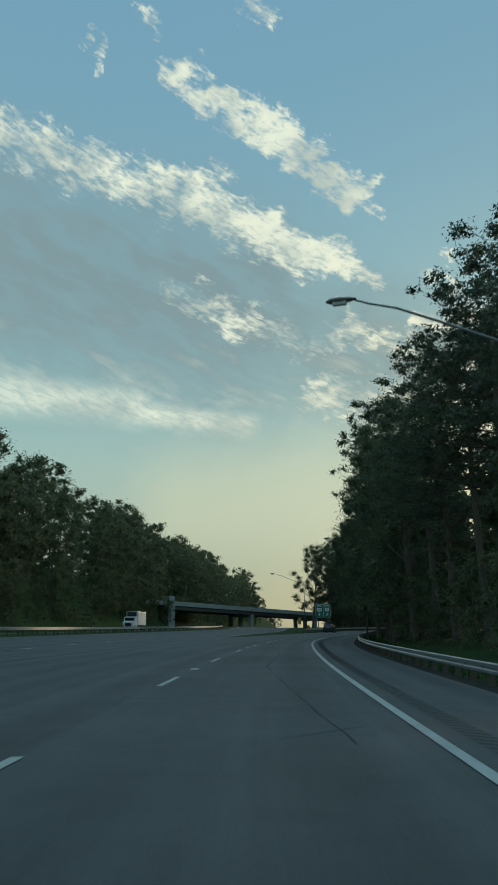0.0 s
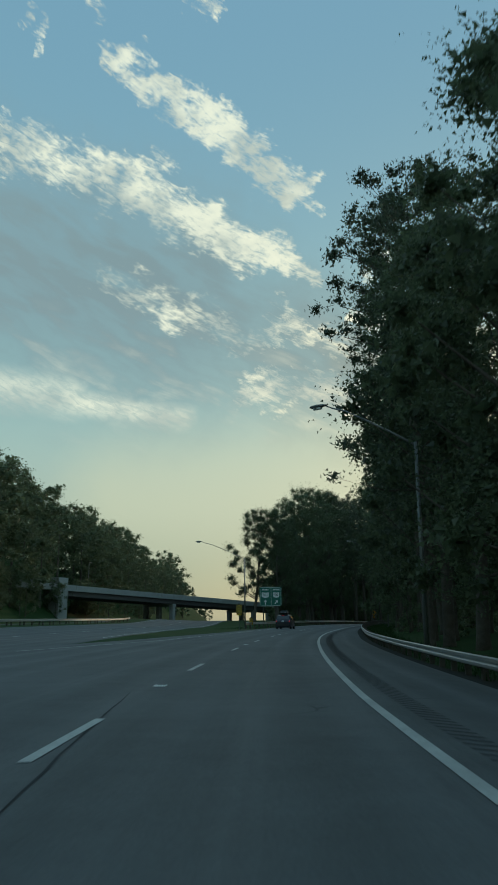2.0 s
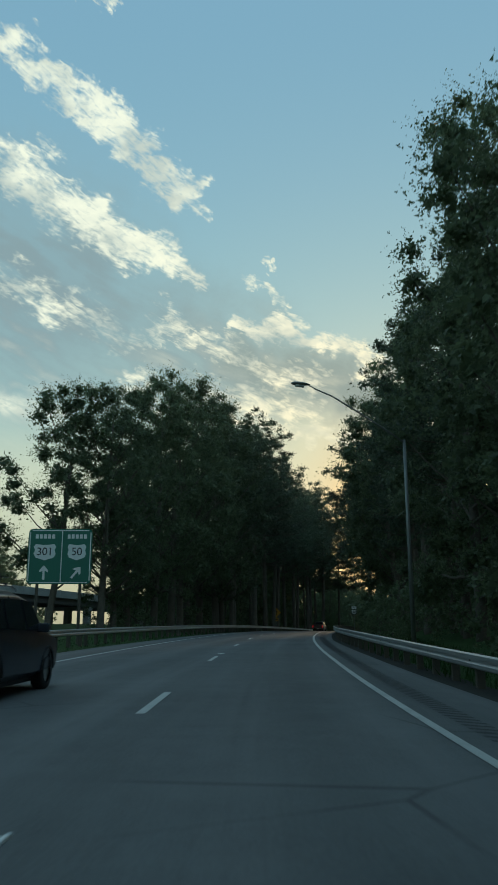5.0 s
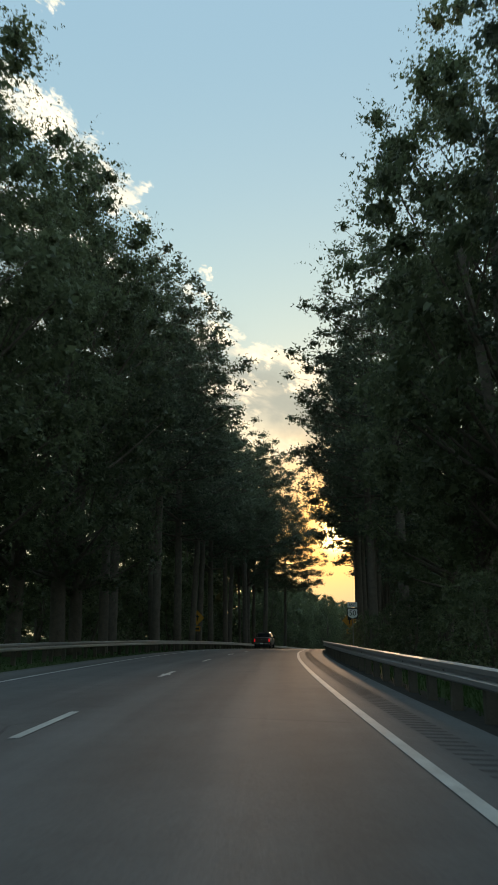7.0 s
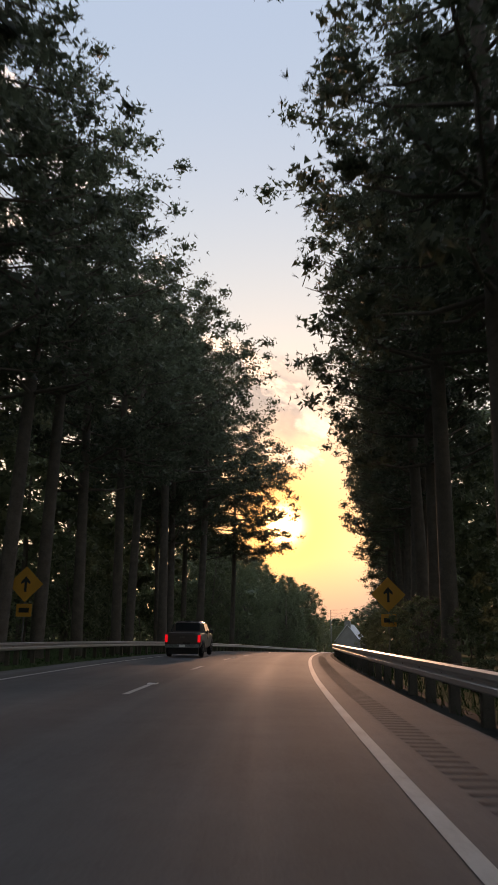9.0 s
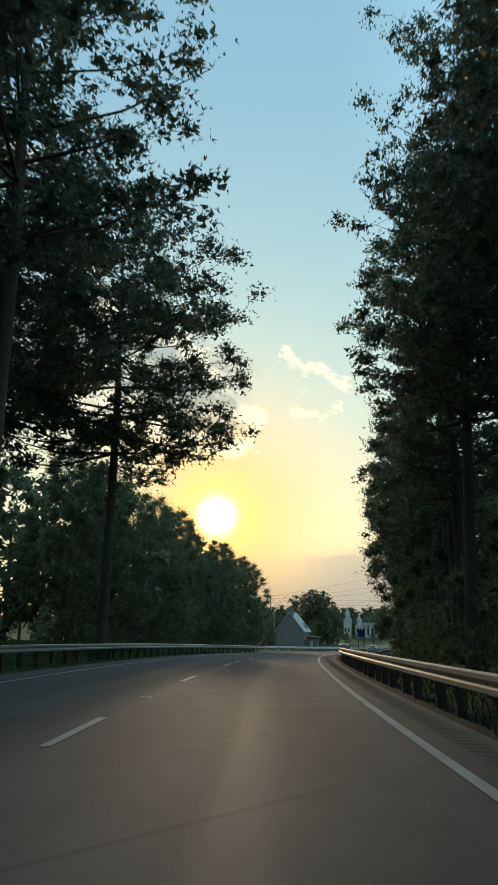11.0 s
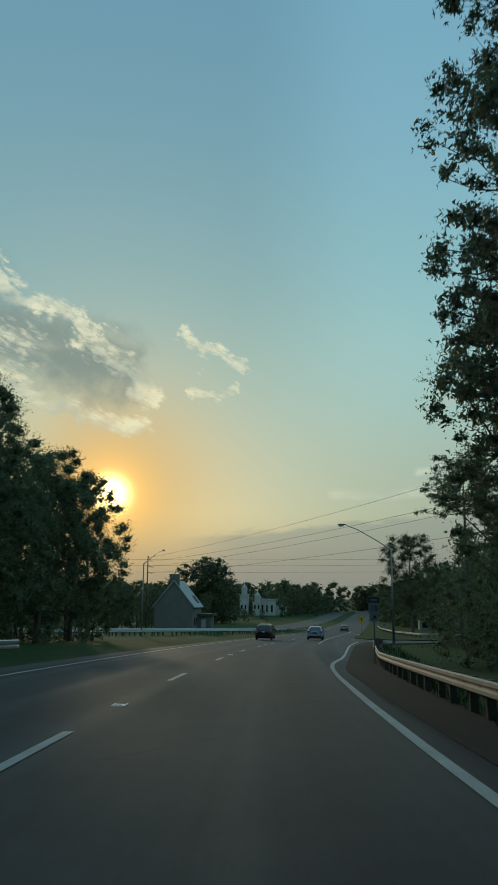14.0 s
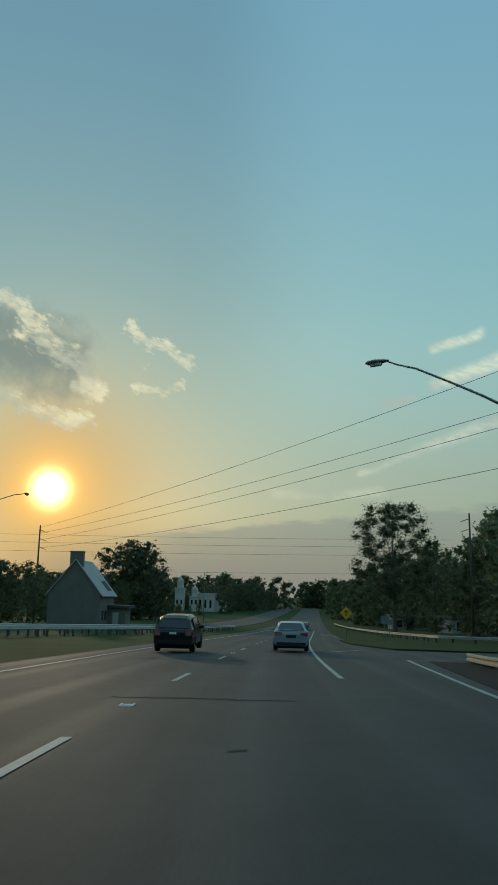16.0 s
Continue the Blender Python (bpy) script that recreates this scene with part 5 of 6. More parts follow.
def gable_house():
    x0, y0 = 185.7, 529.2
    z0 = -9.6
    thing = empty("house", (x0, y0, z0), -41.0)
    w, L, eave, ridge = 4.8, 10.5, 5.6, 11.6
    bm = bmesh.new()
    out = [(-w, 0), (w, 0), (w, eave), (0, ridge), (-w, eave)]
    plate(bm, out, 0.0, L)
    part("wall", bm, BRICK, thing, "grey brick walls with a steep gable")
    for side in (-1, 1):
        bm = bmesh.new()
        n_ = Vector((side * (ridge - eave), 0, w)).normalized() * 0.16
        c = [Vector((0, -0.4, ridge + 0.02)), Vector((side * (w + 0.5), -0.4, eave - 0.5)), Vector((side * (w + 0.5), L + 0.4, eave - 0.5)), Vector((0, L + 0.4, ridge + 0.02))]
        lo = [bm.verts.new(v) for v in c]
        hi = [bm.verts.new(v + n_) for v in c]
        bm.faces.new(lo[::-1])
        bm.faces.new(hi)
        for i in range(4):
            bm.faces.new((lo[i], lo[(i + 1) % 4], hi[(i + 1) % 4], hi[i]))
        bmesh.ops.recalc_face_normals(bm, faces=bm.faces)
        roof = part("roof", bm, ROOF, thing, "steep pale grey roof slope")
        if side == 1:
            bm = bmesh.new()
            q = [Vector((side * f * w, y, ridge + (eave - ridge) * f)) + n_ * 1.25 for f, y in ((0.62, 6.2), (0.92, 6.2), (0.92, 9.4), (0.62, 9.4))]
            lo = [bm.verts.new(v) for v in q]
            hi = [bm.verts.new(v + n_ * 0.5) for v in q]
            bm.faces.new(lo[::-1])
            bm.faces.new(hi)
            for i in range(4):
                bm.faces.new((lo[i], lo[(i + 1) % 4], hi[(i + 1) % 4], hi[i]))
            part("skylight", bm, DARK_ROOF, roof, "dark matt roof window")
    bm = bmesh.new()
    box(bm, (-1.2, 0.05, ridge - 1.8), (1.2, 1.2, ridge + 1.5), 0.05)
    box(bm, (-1.28, -0.03, ridge + 1.45), (1.28, 1.28, ridge + 1.65), 0.03)
    part("chimney", bm, BRICK, thing)
    bm = bmesh.new()
    box(bm, (w, 6.0, 0), (w + 3.4, L, 3.0), 0.03)
    part("annex", bm, BRICK, thing, "low side wing with a dark flat roof")
    bm = bmesh.new()
    box(bm, (w - 0.2, 5.5, 3.02), (w + 4.2, L + 0.4, 3.6), 0.04)
    part("annex_roof", bm, DARK_ROOF, thing)
    bm = bmesh.new()
    box(bm, (w + 1.0, 5.93, 0.2), (w + 2.1, 6.02, 2.3), 0.01)
    part("door", bm, WHITE_WALL, thing)
    for y in (1.5, 3.8):
        bm = bmesh.new()
        box(bm, (w - 0.02, y, 1.0), (w + 0.04, y + 1.2, 2.6), 0.01)
        part("window", bm, GLASS_DARK, thing)
    tagged(thing, "grey gabled house with a wide chimney and side wing", "house")


gable_house()


def church():
    x0, y0, z0 = 373.5, 778.3, -13.4
    thing = empty("church", (x0, y0, z0), -42.0)
    bm = bmesh.new()
    box(bm, (2, 0, 0), (14, 26, 9.5), 0.1)
    box(bm, (14, 4, 0), (19, 22, 6.0), 0.1)
    part("wall", bm, WHITE_WALL, thing)
    bm = bmesh.new()
    box(bm, (1.5, -0.5, 9.52), (14.5, 26.5, 10.4), 0.2)
    box(bm, (14.55, 3.6, 6.02), (19.5, 22.4, 6.7), 0.2)
    part("roof", bm, ROOF, thing)
    for x, top in ((-6.0, 20.3), (2.5, 15.6)):
        bm = bmesh.new()
        box(bm, (x - 2.6, -2.6, 0), (x + 2.6, 2.6, top - 7.6), 0.1)
        box(bm, (x - 3.0, -3.0, top - 7.6), (x + 3.0, 3.0, top - 7.0), 0.1)
        tube(bm, [(x, 0, top - 7.0), (x, 0, top - 3.6)], [1.9, 1.9], 8)
        tube(bm, [(x, 0, top - 3.6), (x, 0, top - 3.3)], [2.3, 2.3], 8)
        tube(bm, [(x, 0, top - 3.3), (x, 0, top - 2.4), (x, 0, top - 1.4), (x, 0, top)], [1.9, 1.6, 0.7, 0.08], 10)
        tower = part("tower", bm, WHITE_WALL, thing, "white tower with a small domed cupola")
        for k_ in (-1, 1):
            bm = bmesh.new()
            box(bm, (x + k_ * 1.2 - 0.5, -2.66, 4.0), (x + k_ * 1.2 + 0.5, -2.58, 6.5), 0.01)
            part("window", bm, GLASS_DARK, tower)
    for k_ in range(3):
        bm = bmesh.new()
        box(bm, (5.2 + 3.0 * k_, -0.06, 2.0), (6.4 + 3.0 * k_, 0.03, 6.5), 0.01)
        part("window", bm, GLASS_DARK, thing)
    tagged(thing, "white building with two domed towers far beyond the trees", "church")


church()


def low_building(s, u, w, d, h, turn, mat, label):
    p = at(s, u)
    thing = empty("commercial_building", (p.x, p.y, ground_z(p.x, p.y) - 0.2), heading(s) + turn)
    bm = bmesh.new()
    box(bm, (-w / 2, 0, 0), (w / 2, d, h), 0.06)
    part("wall", bm, mat, thing)
    bm = bmesh.new()
    box(bm, (-w / 2 - 0.3, -0.3, h + 0.01), (w / 2 + 0.3, d + 0.3, h + 0.6), 0.06)
    part("roof", bm, DARK_ROOF, thing)
    for k_ in range(int(w / 3)):
        bm = bmesh.new()
        box(bm, (-w / 2 + 0.8 + 3 * k_, -0.05, 0.8), (-w / 2 + 2.6 + 3 * k_, 0.04, 2.4), 0.01)
        part("window", bm, GLASS_DARK, thing)
    tagged(thing, label, "building")


low_building(620, 27, 12, 9, 3.0, 0, GREY_WALL, "low pale roadside building half hidden by trees")
low_building(585, 33, 7, 8, 2.8, 15, GREY_WALL, "small pale building behind the maple")


# ---------------------------------------------------------------- junction
def patch(name, mat, corners, up, label, category, thick=0.12):
    """A low raised island from a rounded outline of road places."""
    bm = bmesh.new()
    pts = [at(s, u, up) for s, u in corners]
    top = [bm.verts.new(p) for p in pts]
    low = [bm.verts.new(p - Vector((0, 0, thick))) for p in pts]
    bm.faces.new(top)
    for i in range(len(pts)):
        j = (i + 1) % len(pts)
        bm.faces.new((top[i], low[i], low[j], top[j]))
    bmesh.ops.recalc_face_normals(bm, faces=bm.faces)
    tagged(part(name, bm, mat), label, category, kind="structure")


patch("traffic_island", GRASS, [(474, 7.0), (472, 10.9), (474, 20), (478, 30), (486, 30), (492, 19), (497, 12), (501.8, 5.6), (500, 4.9), (486, 5.2)], 0.10, "grassy traffic island between main road and side road", "traffic island")
tagged(strip("gore", EARTH, 372, 458, knots((372, 2.85), (382, 2.35), (403, 2.5), (425, 4.0), (442, 5.0), (458, 6.4)), lambda s: RAIL_RIGHT(s) + 0.6, 0.014, step=2.0, thick=0.12), "dark bare gore strip between edge line and guardrail", "gore", kind="structure")
for s0, s1, u0, u1, w in ((446, 566, 1.95, 2.4, 0.14), (467, 473, 2.7, 5.2, 0.14), (520, 537, 5.4, 3.4, 0.14), (459, 463, 5.7, 11.0, 0.16)):
    v, f = painted(s0, s1, u0, u1, w)
    tagged(mesh_object("edge_line", v, f, PAINT), "solid white line painted on the asphalt", "edge line", kind="structure")


def carriageway_markings():
    for y in np.arange(-36, 420, 12.19):
        for dx in (0.0, -4.0):
            x0, x1 = main_x(y) + dx, main_x(y + 3.05) + dx
            verts = [(x0 - 0.07, y), (x0 + 0.07, y), (x1 + 0.07, y + 3.05), (x1 - 0.07, y + 3.05)]
            verts = [(x, yy, ground_z(x, yy) + 0.062) for x, yy in verts]
            tagged(mesh_object("lane_dash", verts, [(0, 1, 2, 3)], PAINT), "worn white dashed lane marking on asphalt", "lane marking", group="main highway dashes", kind="structure")
    for dx, y0 in ((4.1, 118), (-10.4, -40)):
        verts, faces = [], []
        ys = np.arange(y0, 420, 4.0)
        for y in ys:
            x = main_x(y) + dx
            z_ = ground_z(x, y) + 0.062
            verts += [(x - 0.08, y, z_), (x + 0.08, y, z_)]
        for i in range(len(ys) - 1):
            faces.append((2 * i, 2 * i + 1, 2 * i + 3, 2 * i + 2))
        tagged(mesh_object("edge_line", verts, faces, PAINT), "solid white edge line of the main highway", "edge line", kind="structure")


carriageway_markings()
tagged(strip("road", ASPHALT, 545, 1090, -27.0, -14.5, 0.03, step=4.0), "far opposite carriageway beyond a grass median", "road", kind="structure")


def road_wear():
    """Rumble strip, tar seams and cracks."""
    GROOVE = material("groove", (0.071, 0.072, 0.072), 0.9, spread=0.3, spec=0.15)
    TAR = material("tar", (0.045, 0.045, 0.046), 0.9, spread=0.3, spec=0.15)
    verts, faces = [], []
    for s in np.arange(-20, 395, 0.32):
        u = RIGHT_LINE(s) + 0.42
        a = len(verts)
        verts += [at(s, u, 0.004), at(s, u + 0.40, 0.004), at(s + 0.13, u + 0.40, 0.004), at(s + 0.13, u, 0.004)]
        faces.append((a, a + 1, a + 2, a + 3))
    tagged(mesh_object("rumble_strip", verts, faces, GROOVE), "dark grooves of a rumble strip on the shoulder", "rumble strip", kind="stuff")
    rng = np.random.default_rng(77)
    for s0, s1, u0, u1, w in ((8.6, 25, 0.9, -0.2, 0.014), (25, 36, -0.2, 0.1, 0.014), (36, 41, 0.1, -0.1, 0.014), (41, 57, -0.1, -1.2, 0.016), (57, 71, -1.2, -2.3, 0.018)):
        verts, faces = [], []
        ss = np.linspace(s0, s1, int((s1 - s0) / 0.8) + 2)
        for s in ss:
            u = u0 + (u1 - u0) * (s - s0) / (s1 - s0) + rng.normal(0, 0.012)
            ww = w * rng.uniform(0.3, 1.2)
            verts += [at(s, u - ww, 0.005), at(s, u + ww, 0.005)]
        for i in range(len(ss) - 1):
            faces.append((2 * i, 2 * i + 1, 2 * i + 3, 2 * i + 2))
        tagged(mesh_object("tar_seam", verts, faces, TAR), "sealed crack running along the asphalt", "tar seam", kind="structure")
    for s, ua, ub in ((439.5, -2.6, 0.8), (433.9, -0.3, 0.1), (421.3, -0.65, -0.1), (455, -5.0, 1.0)):
        verts, faces = [], []
        us = np.arange(ua, ub, 0.2)
        for u in us:
            ds = rng.normal(0, 0.06)
            verts += [at(s + ds, u, 0.005), at(s + ds + rng.uniform(0.05, 0.2), u, 0.005)]
        for i in range(len(us) - 1):
            faces.append((2 * i, 2 * i + 1, 2 * i + 3, 2 * i + 2))
        tagged(mesh_object("tar_seam", verts, faces, TAR), "ragged dark crack across the asphalt", "tar seam", kind="structure")


road_wear()


def reflectors():
    """Low cast-iron housings with two runners and a white lens between them, let into the lane line."""
    first = empty("road_reflector", (0, 0, 0))
    bm = bmesh.new()
    box(bm, (-0.115, -0.13, -0.02), (0.115, 0.13, 0.004), 0.003, 1)
    for x in (-0.095, 0.095):
        box(bm, (x - 0.018, -0.16, -0.02), (x + 0.018, 0.16, 0.016), 0.006, 1)
    part("housing", bm, PALE_RAIL, first, "worn pale metal housing")
    bm = bmesh.new()
    box(bm, (-0.05, -0.045, 0.0), (0.05, 0.045, 0.018), 0.006, 1)
    part("lens", bm, SIGN_WHITE, first)
    tagged(first, "low white reflector in a worn metal housing in the lane line", "road reflector", group="road reflectors")
    s, ob = dash_phase + 6.7 - 24.38 * 2, first
    while s < 520:
        m = pose(*at(s, DASH_LINE(s), 0.003), 0, 0, heading(s))
        ob = copy_thing(first, m) if s > dash_phase + 6.7 - 24.38 * 2 else first
        ob.matrix_basis = m
        s += 24.38


reflectors()


# ---------------------------------------------------------------- vehicles
def car_paint(name, colour, rough=0.3):
    return material(name, colour, rough, metal=0.0, spread=0.06, scale=0.6, fine=60.0, coat=0.25, spec=0.4)


PAINT_NAVY = car_paint("navy_paint", (0.012, 0.020, 0.035))
PAINT_BROWN = car_paint("brown_paint", (0.060, 0.045, 0.040))
PAINT_BLACK = car_paint("black_paint", (0.014, 0.014, 0.015))
PAINT_SILVER = car_paint("silver_blue_paint", (0.34, 0.39, 0.45))
PAINT_GREY = car_paint("grey_paint", (0.20, 0.21, 0.22))
PAINT_WHITE = car_paint("white_paint", (0.75, 0.75, 0.74))
RUBBER = material("rubber", (0.018, 0.018, 0.018), 0.9, spread=0.2)
TRIM = material("black_trim", (0.02, 0.02, 0.021), 0.6, spread=0.15)
CHROME = material("chrome", (0.6, 0.6, 0.6), 0.15, metal=1.0, spread=0.05)
RED_LENS = material("red_lens", (0.22, 0.008, 0.010), 0.2, spread=0.08, coat=0.5)
AMBER = material("clear_lens", (0.55, 0.55, 0.52), 0.15, spread=0.05, coat=0.5)


def lamp_glow(name, colour, strength):
    m = bpy.data.materials.new(name)
    m.use_nodes = True
    bsdf = m.node_tree.nodes["Principled BSDF"]
    bsdf.inputs["Base Color"].default_value = (*colour, 1)
    bsdf.inputs["Emission Color"].default_value = (*colour, 1)
    bsdf.inputs["Emission Strength"].default_value = strength
    return m


BRAKE = lamp_glow("lit_tail_lamp", (0.70, 0.012, 0.015), 0.42)


def vehicle(name, place, turn, width, stations, paint, wheels, wheel_r, panels, label, category):
    """A body lofted through cross sections. stations: y, half width share, floor, belt, top, roof half width. Rear at y = 0."""
    thing = empty(name, place, turn)
    bm = bmesh.new()
    rings = []
    for y, share, floor, belt, top, roof in stations:
        w = width / 2 * share
        cab = top > belt + 0.12
        half = [(w * 0.86, floor), (w * 0.98, floor + 0.10), (w, floor + (belt - floor) * 0.55), (w * 0.97, belt)]
        half += [(roof + (w - roof) * 0.18, top - 0.10), (roof * 0.86, top - 0.015), (roof * 0.45, top)] if cab else [(w * 0.93, top - 0.03), (w * 0.8, top), (w * 0.4, top + 0.01)]
        ring = [(x, z_) for x, z_ in half] + [(-x, z_) for x, z_ in reversed(half)]
        rings.append([bm.verts.new((x, y, z_)) for x, z_ in ring])
    m = len(rings[0])
    for r0, r1 in zip(rings, rings[1:]):
        for k_ in range(m):
            bm.faces.new((r0[k_], r0[(k_ + 1) % m], r1[(k_ + 1) % m], r1[k_]))
    bm.faces.new(rings[0][::-1])
    bm.faces.new(rings[-1])
    bmesh.ops.recalc_face_normals(bm, faces=bm.faces)
    body = part("body", bm, paint, thing, smooth=True)
    mod = body.modifiers.new("soft", "BEVEL")
    mod.width, mod.segments, mod.limit_method, mod.angle_limit, mod.harden_normals = 0.075, 3, "ANGLE", radians(16), True
    for y in wheels:
        for side in (-1, 1):
            bm = bmesh.new()
            x1, x0 = side * width / 2 * 0.985, side * (width / 2 * 0.985 - 0.22)
            n_ = 20
            prof = [(x0, wheel_r * 0.62), (x0, wheel_r * 0.93), (x0 + (x1 - x0) * 0.15, wheel_r), (x0 + (x1 - x0) * 0.85, wheel_r), (x1, wheel_r * 0.93), (x1, wheel_r * 0.62)]
            ring = [[bm.verts.new((x, y + r * math.cos(2 * math.pi * k_ / n_), wheel_r + r * math.sin(2 * math.pi * k_ / n_))) for x, r in prof] for k_ in range(n_)]
            for k_ in range(n_):
                a, b = ring[k_], ring[(k_ + 1) % n_]
                for j in range(len(prof) - 1):
                    bm.faces.new((a[j], a[j + 1], b[j + 1], b[j]))
            tyre = part("wheel", bm, RUBBER, thing, smooth=True)
            bm = bmesh.new()
            tube(bm, [(x0, y, wheel_r), (x1 - side * 0.03, y, wheel_r)], [wheel_r * 0.63, wheel_r * 0.63], 16)
            part("rim", bm, STEEL, tyre)
            bm = bmesh.new()
            n2 = 14
            for rr in (wheel_r * 1.04, wheel_r * 1.16):
                for k_ in range(n2 + 1):
                    t = math.pi * k_ / n2
                    bm.verts.new((x1 + side * 0.012, y + rr * math.cos(t), wheel_r + rr * math.sin(t)))
            bm.verts.ensure_lookup_table()
            for k_ in range(n2):
                bm.faces.new((bm.verts[k_], bm.verts[k_ + 1], bm.verts[n2 + 2 + k_], bm.verts[n2 + 1 + k_]))
            ret = bmesh.ops.extrude_face_region(bm, geom=list(bm.faces))
            for v in ret["geom"]:
                if isinstance(v, bmesh.types.BMVert):
                    v.co.x -= side * 0.05
            part("wheel_arch", bm, TRIM, thing)
    bm = bmesh.new()
    box(bm, (-width * 0.40, 0.25, 0.17), (width * 0.40, stations[-1][0] - 0.3, stations[1][2] + 0.12), 0.05, 2)
    part("underbody", bm, TRIM, thing)
    for pname, mat, quad, thick in panels:
        mirrored = [[(-x, y, z_) for x, y, z_ in reversed(quad)]] if pname.startswith("two ") else []
        for q in [quad] + mirrored:
            bm = bmesh.new()
            v = [Vector(p) for p in q]
            nrm = (v[1] - v[0]).cross(v[2] - v[0]).normalized()
            f0 = [bm.verts.new(p - nrm * 0.01) for p in v]
            f1 = [bm.verts.new(p + nrm * thick) for p in v]
            bm.faces.new(f0[::-1])
            bm.faces.new(f1)
            for i in range(len(v)):
                j = (i + 1) % len(v)
                bm.faces.new((f0[i], f0[j], f1[j], f1[i]))
            bmesh.ops.recalc_face_normals(bm, faces=bm.faces)
            part(pname.replace("two ", ""), bm, mat, thing)
    return tagged(thing, label, category)


def lump(name, thing, lo, hi, mat, bevel, label=""):
    bm = bmesh.new()
    box(bm, lo, hi, bevel)
    return part(name, bm, mat, thing, label, smooth=False)


def rear_quad(x0, x1, z0, z1, y0, y1):
    """A panel on the tail: from low (y0, z0) to high (y1, z1), seen from behind."""
    return [(x0, y0, z0), (x1, y0, z0), (x1, y1, z1), (x0, y1, z1)]


def estate_suv(place, turn):
    st = [(0.0, 0.90, 0.34, 0.86, 0.88, 0.7), (0.06, 0.96, 0.30, 0.98, 1.02, 0.7), (0.16, 0.97, 0.28, 1.04, 1.10, 0.72), (0.48, 0.98, 0.27, 1.06, 1.60, 0.66), (0.75, 0.99, 0.26, 1.06, 1.68, 0.68),
          (2.2, 1.0, 0.26, 1.03, 1.72, 0.70), (2.9, 1.0, 0.26, 1.0, 1.66, 0.68), (3.7, 0.99, 0.27, 1.0, 1.08, 0.7), (4.5, 0.95, 0.30, 0.88, 0.94, 0.7), (4.75, 0.85, 0.36, 0.72, 0.78, 0.6)]
    side = 0.925
    panels = [("rear_window", GLASS_DARK, [(-0.68, 0.155, 1.12), (0.68, 0.155, 1.12), (0.57, 0.435, 1.56), (-0.57, 0.435, 1.56)], 0.012),
              ("two tail_light", BRAKE, [(0.74, -0.02, 0.87), (0.85, -0.01, 0.87), (0.855, 0.04, 0.98), (0.77, 0.04, 0.98)], 0.02),
              ("number_plate", SIGN_WHITE, rear_quad(-0.16, 0.16, 0.90, 1.0, -0.01, 0.03), 0.012),
              ("bumper", TRIM, rear_quad(-0.86, 0.86, 0.42, 0.60, -0.01, -0.01), 0.03),
              ("two side_window", GLASS_DARK, [(side, 0.62, 1.08), (side, 1.35, 1.08), (0.80, 1.35, 1.54), (0.79, 0.72, 1.52)], 0.012),
              ("two side_window", GLASS_DARK, [(side, 1.42, 1.08), (side, 2.35, 1.06), (0.81, 2.25, 1.56), (0.80, 1.42, 1.55)], 0.012),
              ("two side_window", GLASS_DARK, [(side, 2.42, 1.06), (side, 3.3, 1.05), (0.82, 2.8, 1.53), (0.81, 2.32, 1.56)], 0.012)]
    car = vehicle("suv", place, turn, 1.88, st, PAINT_NAVY, (0.88, 3.75), 0.36, panels, "dark navy estate SUV with a roof box and lit tail lamps", "suv")
    for x in (-0.62, 0.62):
        bm = bmesh.new()
        tube(bm, [(x, 0.6, 1.69), (x, 0.75, 1.77), (x, 2.3, 1.79), (x, 2.6, 1.72)], [0.02] * 4, 6)
        part("roof_rail", bm, CHROME, car)
    for y in (1.0, 2.0):
        bm = bmesh.new()
        tube(bm, [(-0.66, y, 1.80), (0.66, y, 1.80)], [0.022, 0.022], 6)
        part("cross_bar", bm, TRIM, car)
    bm = bmesh.new()
    box(bm, (-0.42, 0.30, 1.83), (0.54, 2.45, 2.21), 0.0)
    for v in bm.verts:
        if v.co.z > 2.0:
            v.co.x = 0.06 + (v.co.x - 0.06) * 0.76
            v.co.y = 0.55 if v.co.y < 1 else 2.05
    bmesh.ops.bevel(bm, geom=list(bm.edges), offset=0.10, segments=4, affect="EDGES")
    box_ = part("roof_box", bm, TRIM, car, "black plastic roof box")
    bm = bmesh.new()
    box(bm, (-0.42, 0.31, 1.935), (0.54, 2.44, 1.95), 0.005)
    part("seam", bm, CHROME, box_)
    for x in (-1.0, 1.0):
        lump("mirror", car, (x - 0.11, 3.05, 1.02), (x + 0.11, 3.15, 1.18), PAINT_NAVY, 0.03)
    lump("brake_light", car, (-0.14, 0.44, 1.59), (0.14, 0.475, 1.61), BRAKE, 0.005, "lit high brake lamp")
    lump("wiper", car, (-0.02, 0.20, 1.09), (0.4, 0.23, 1.115), TRIM, 0.005)


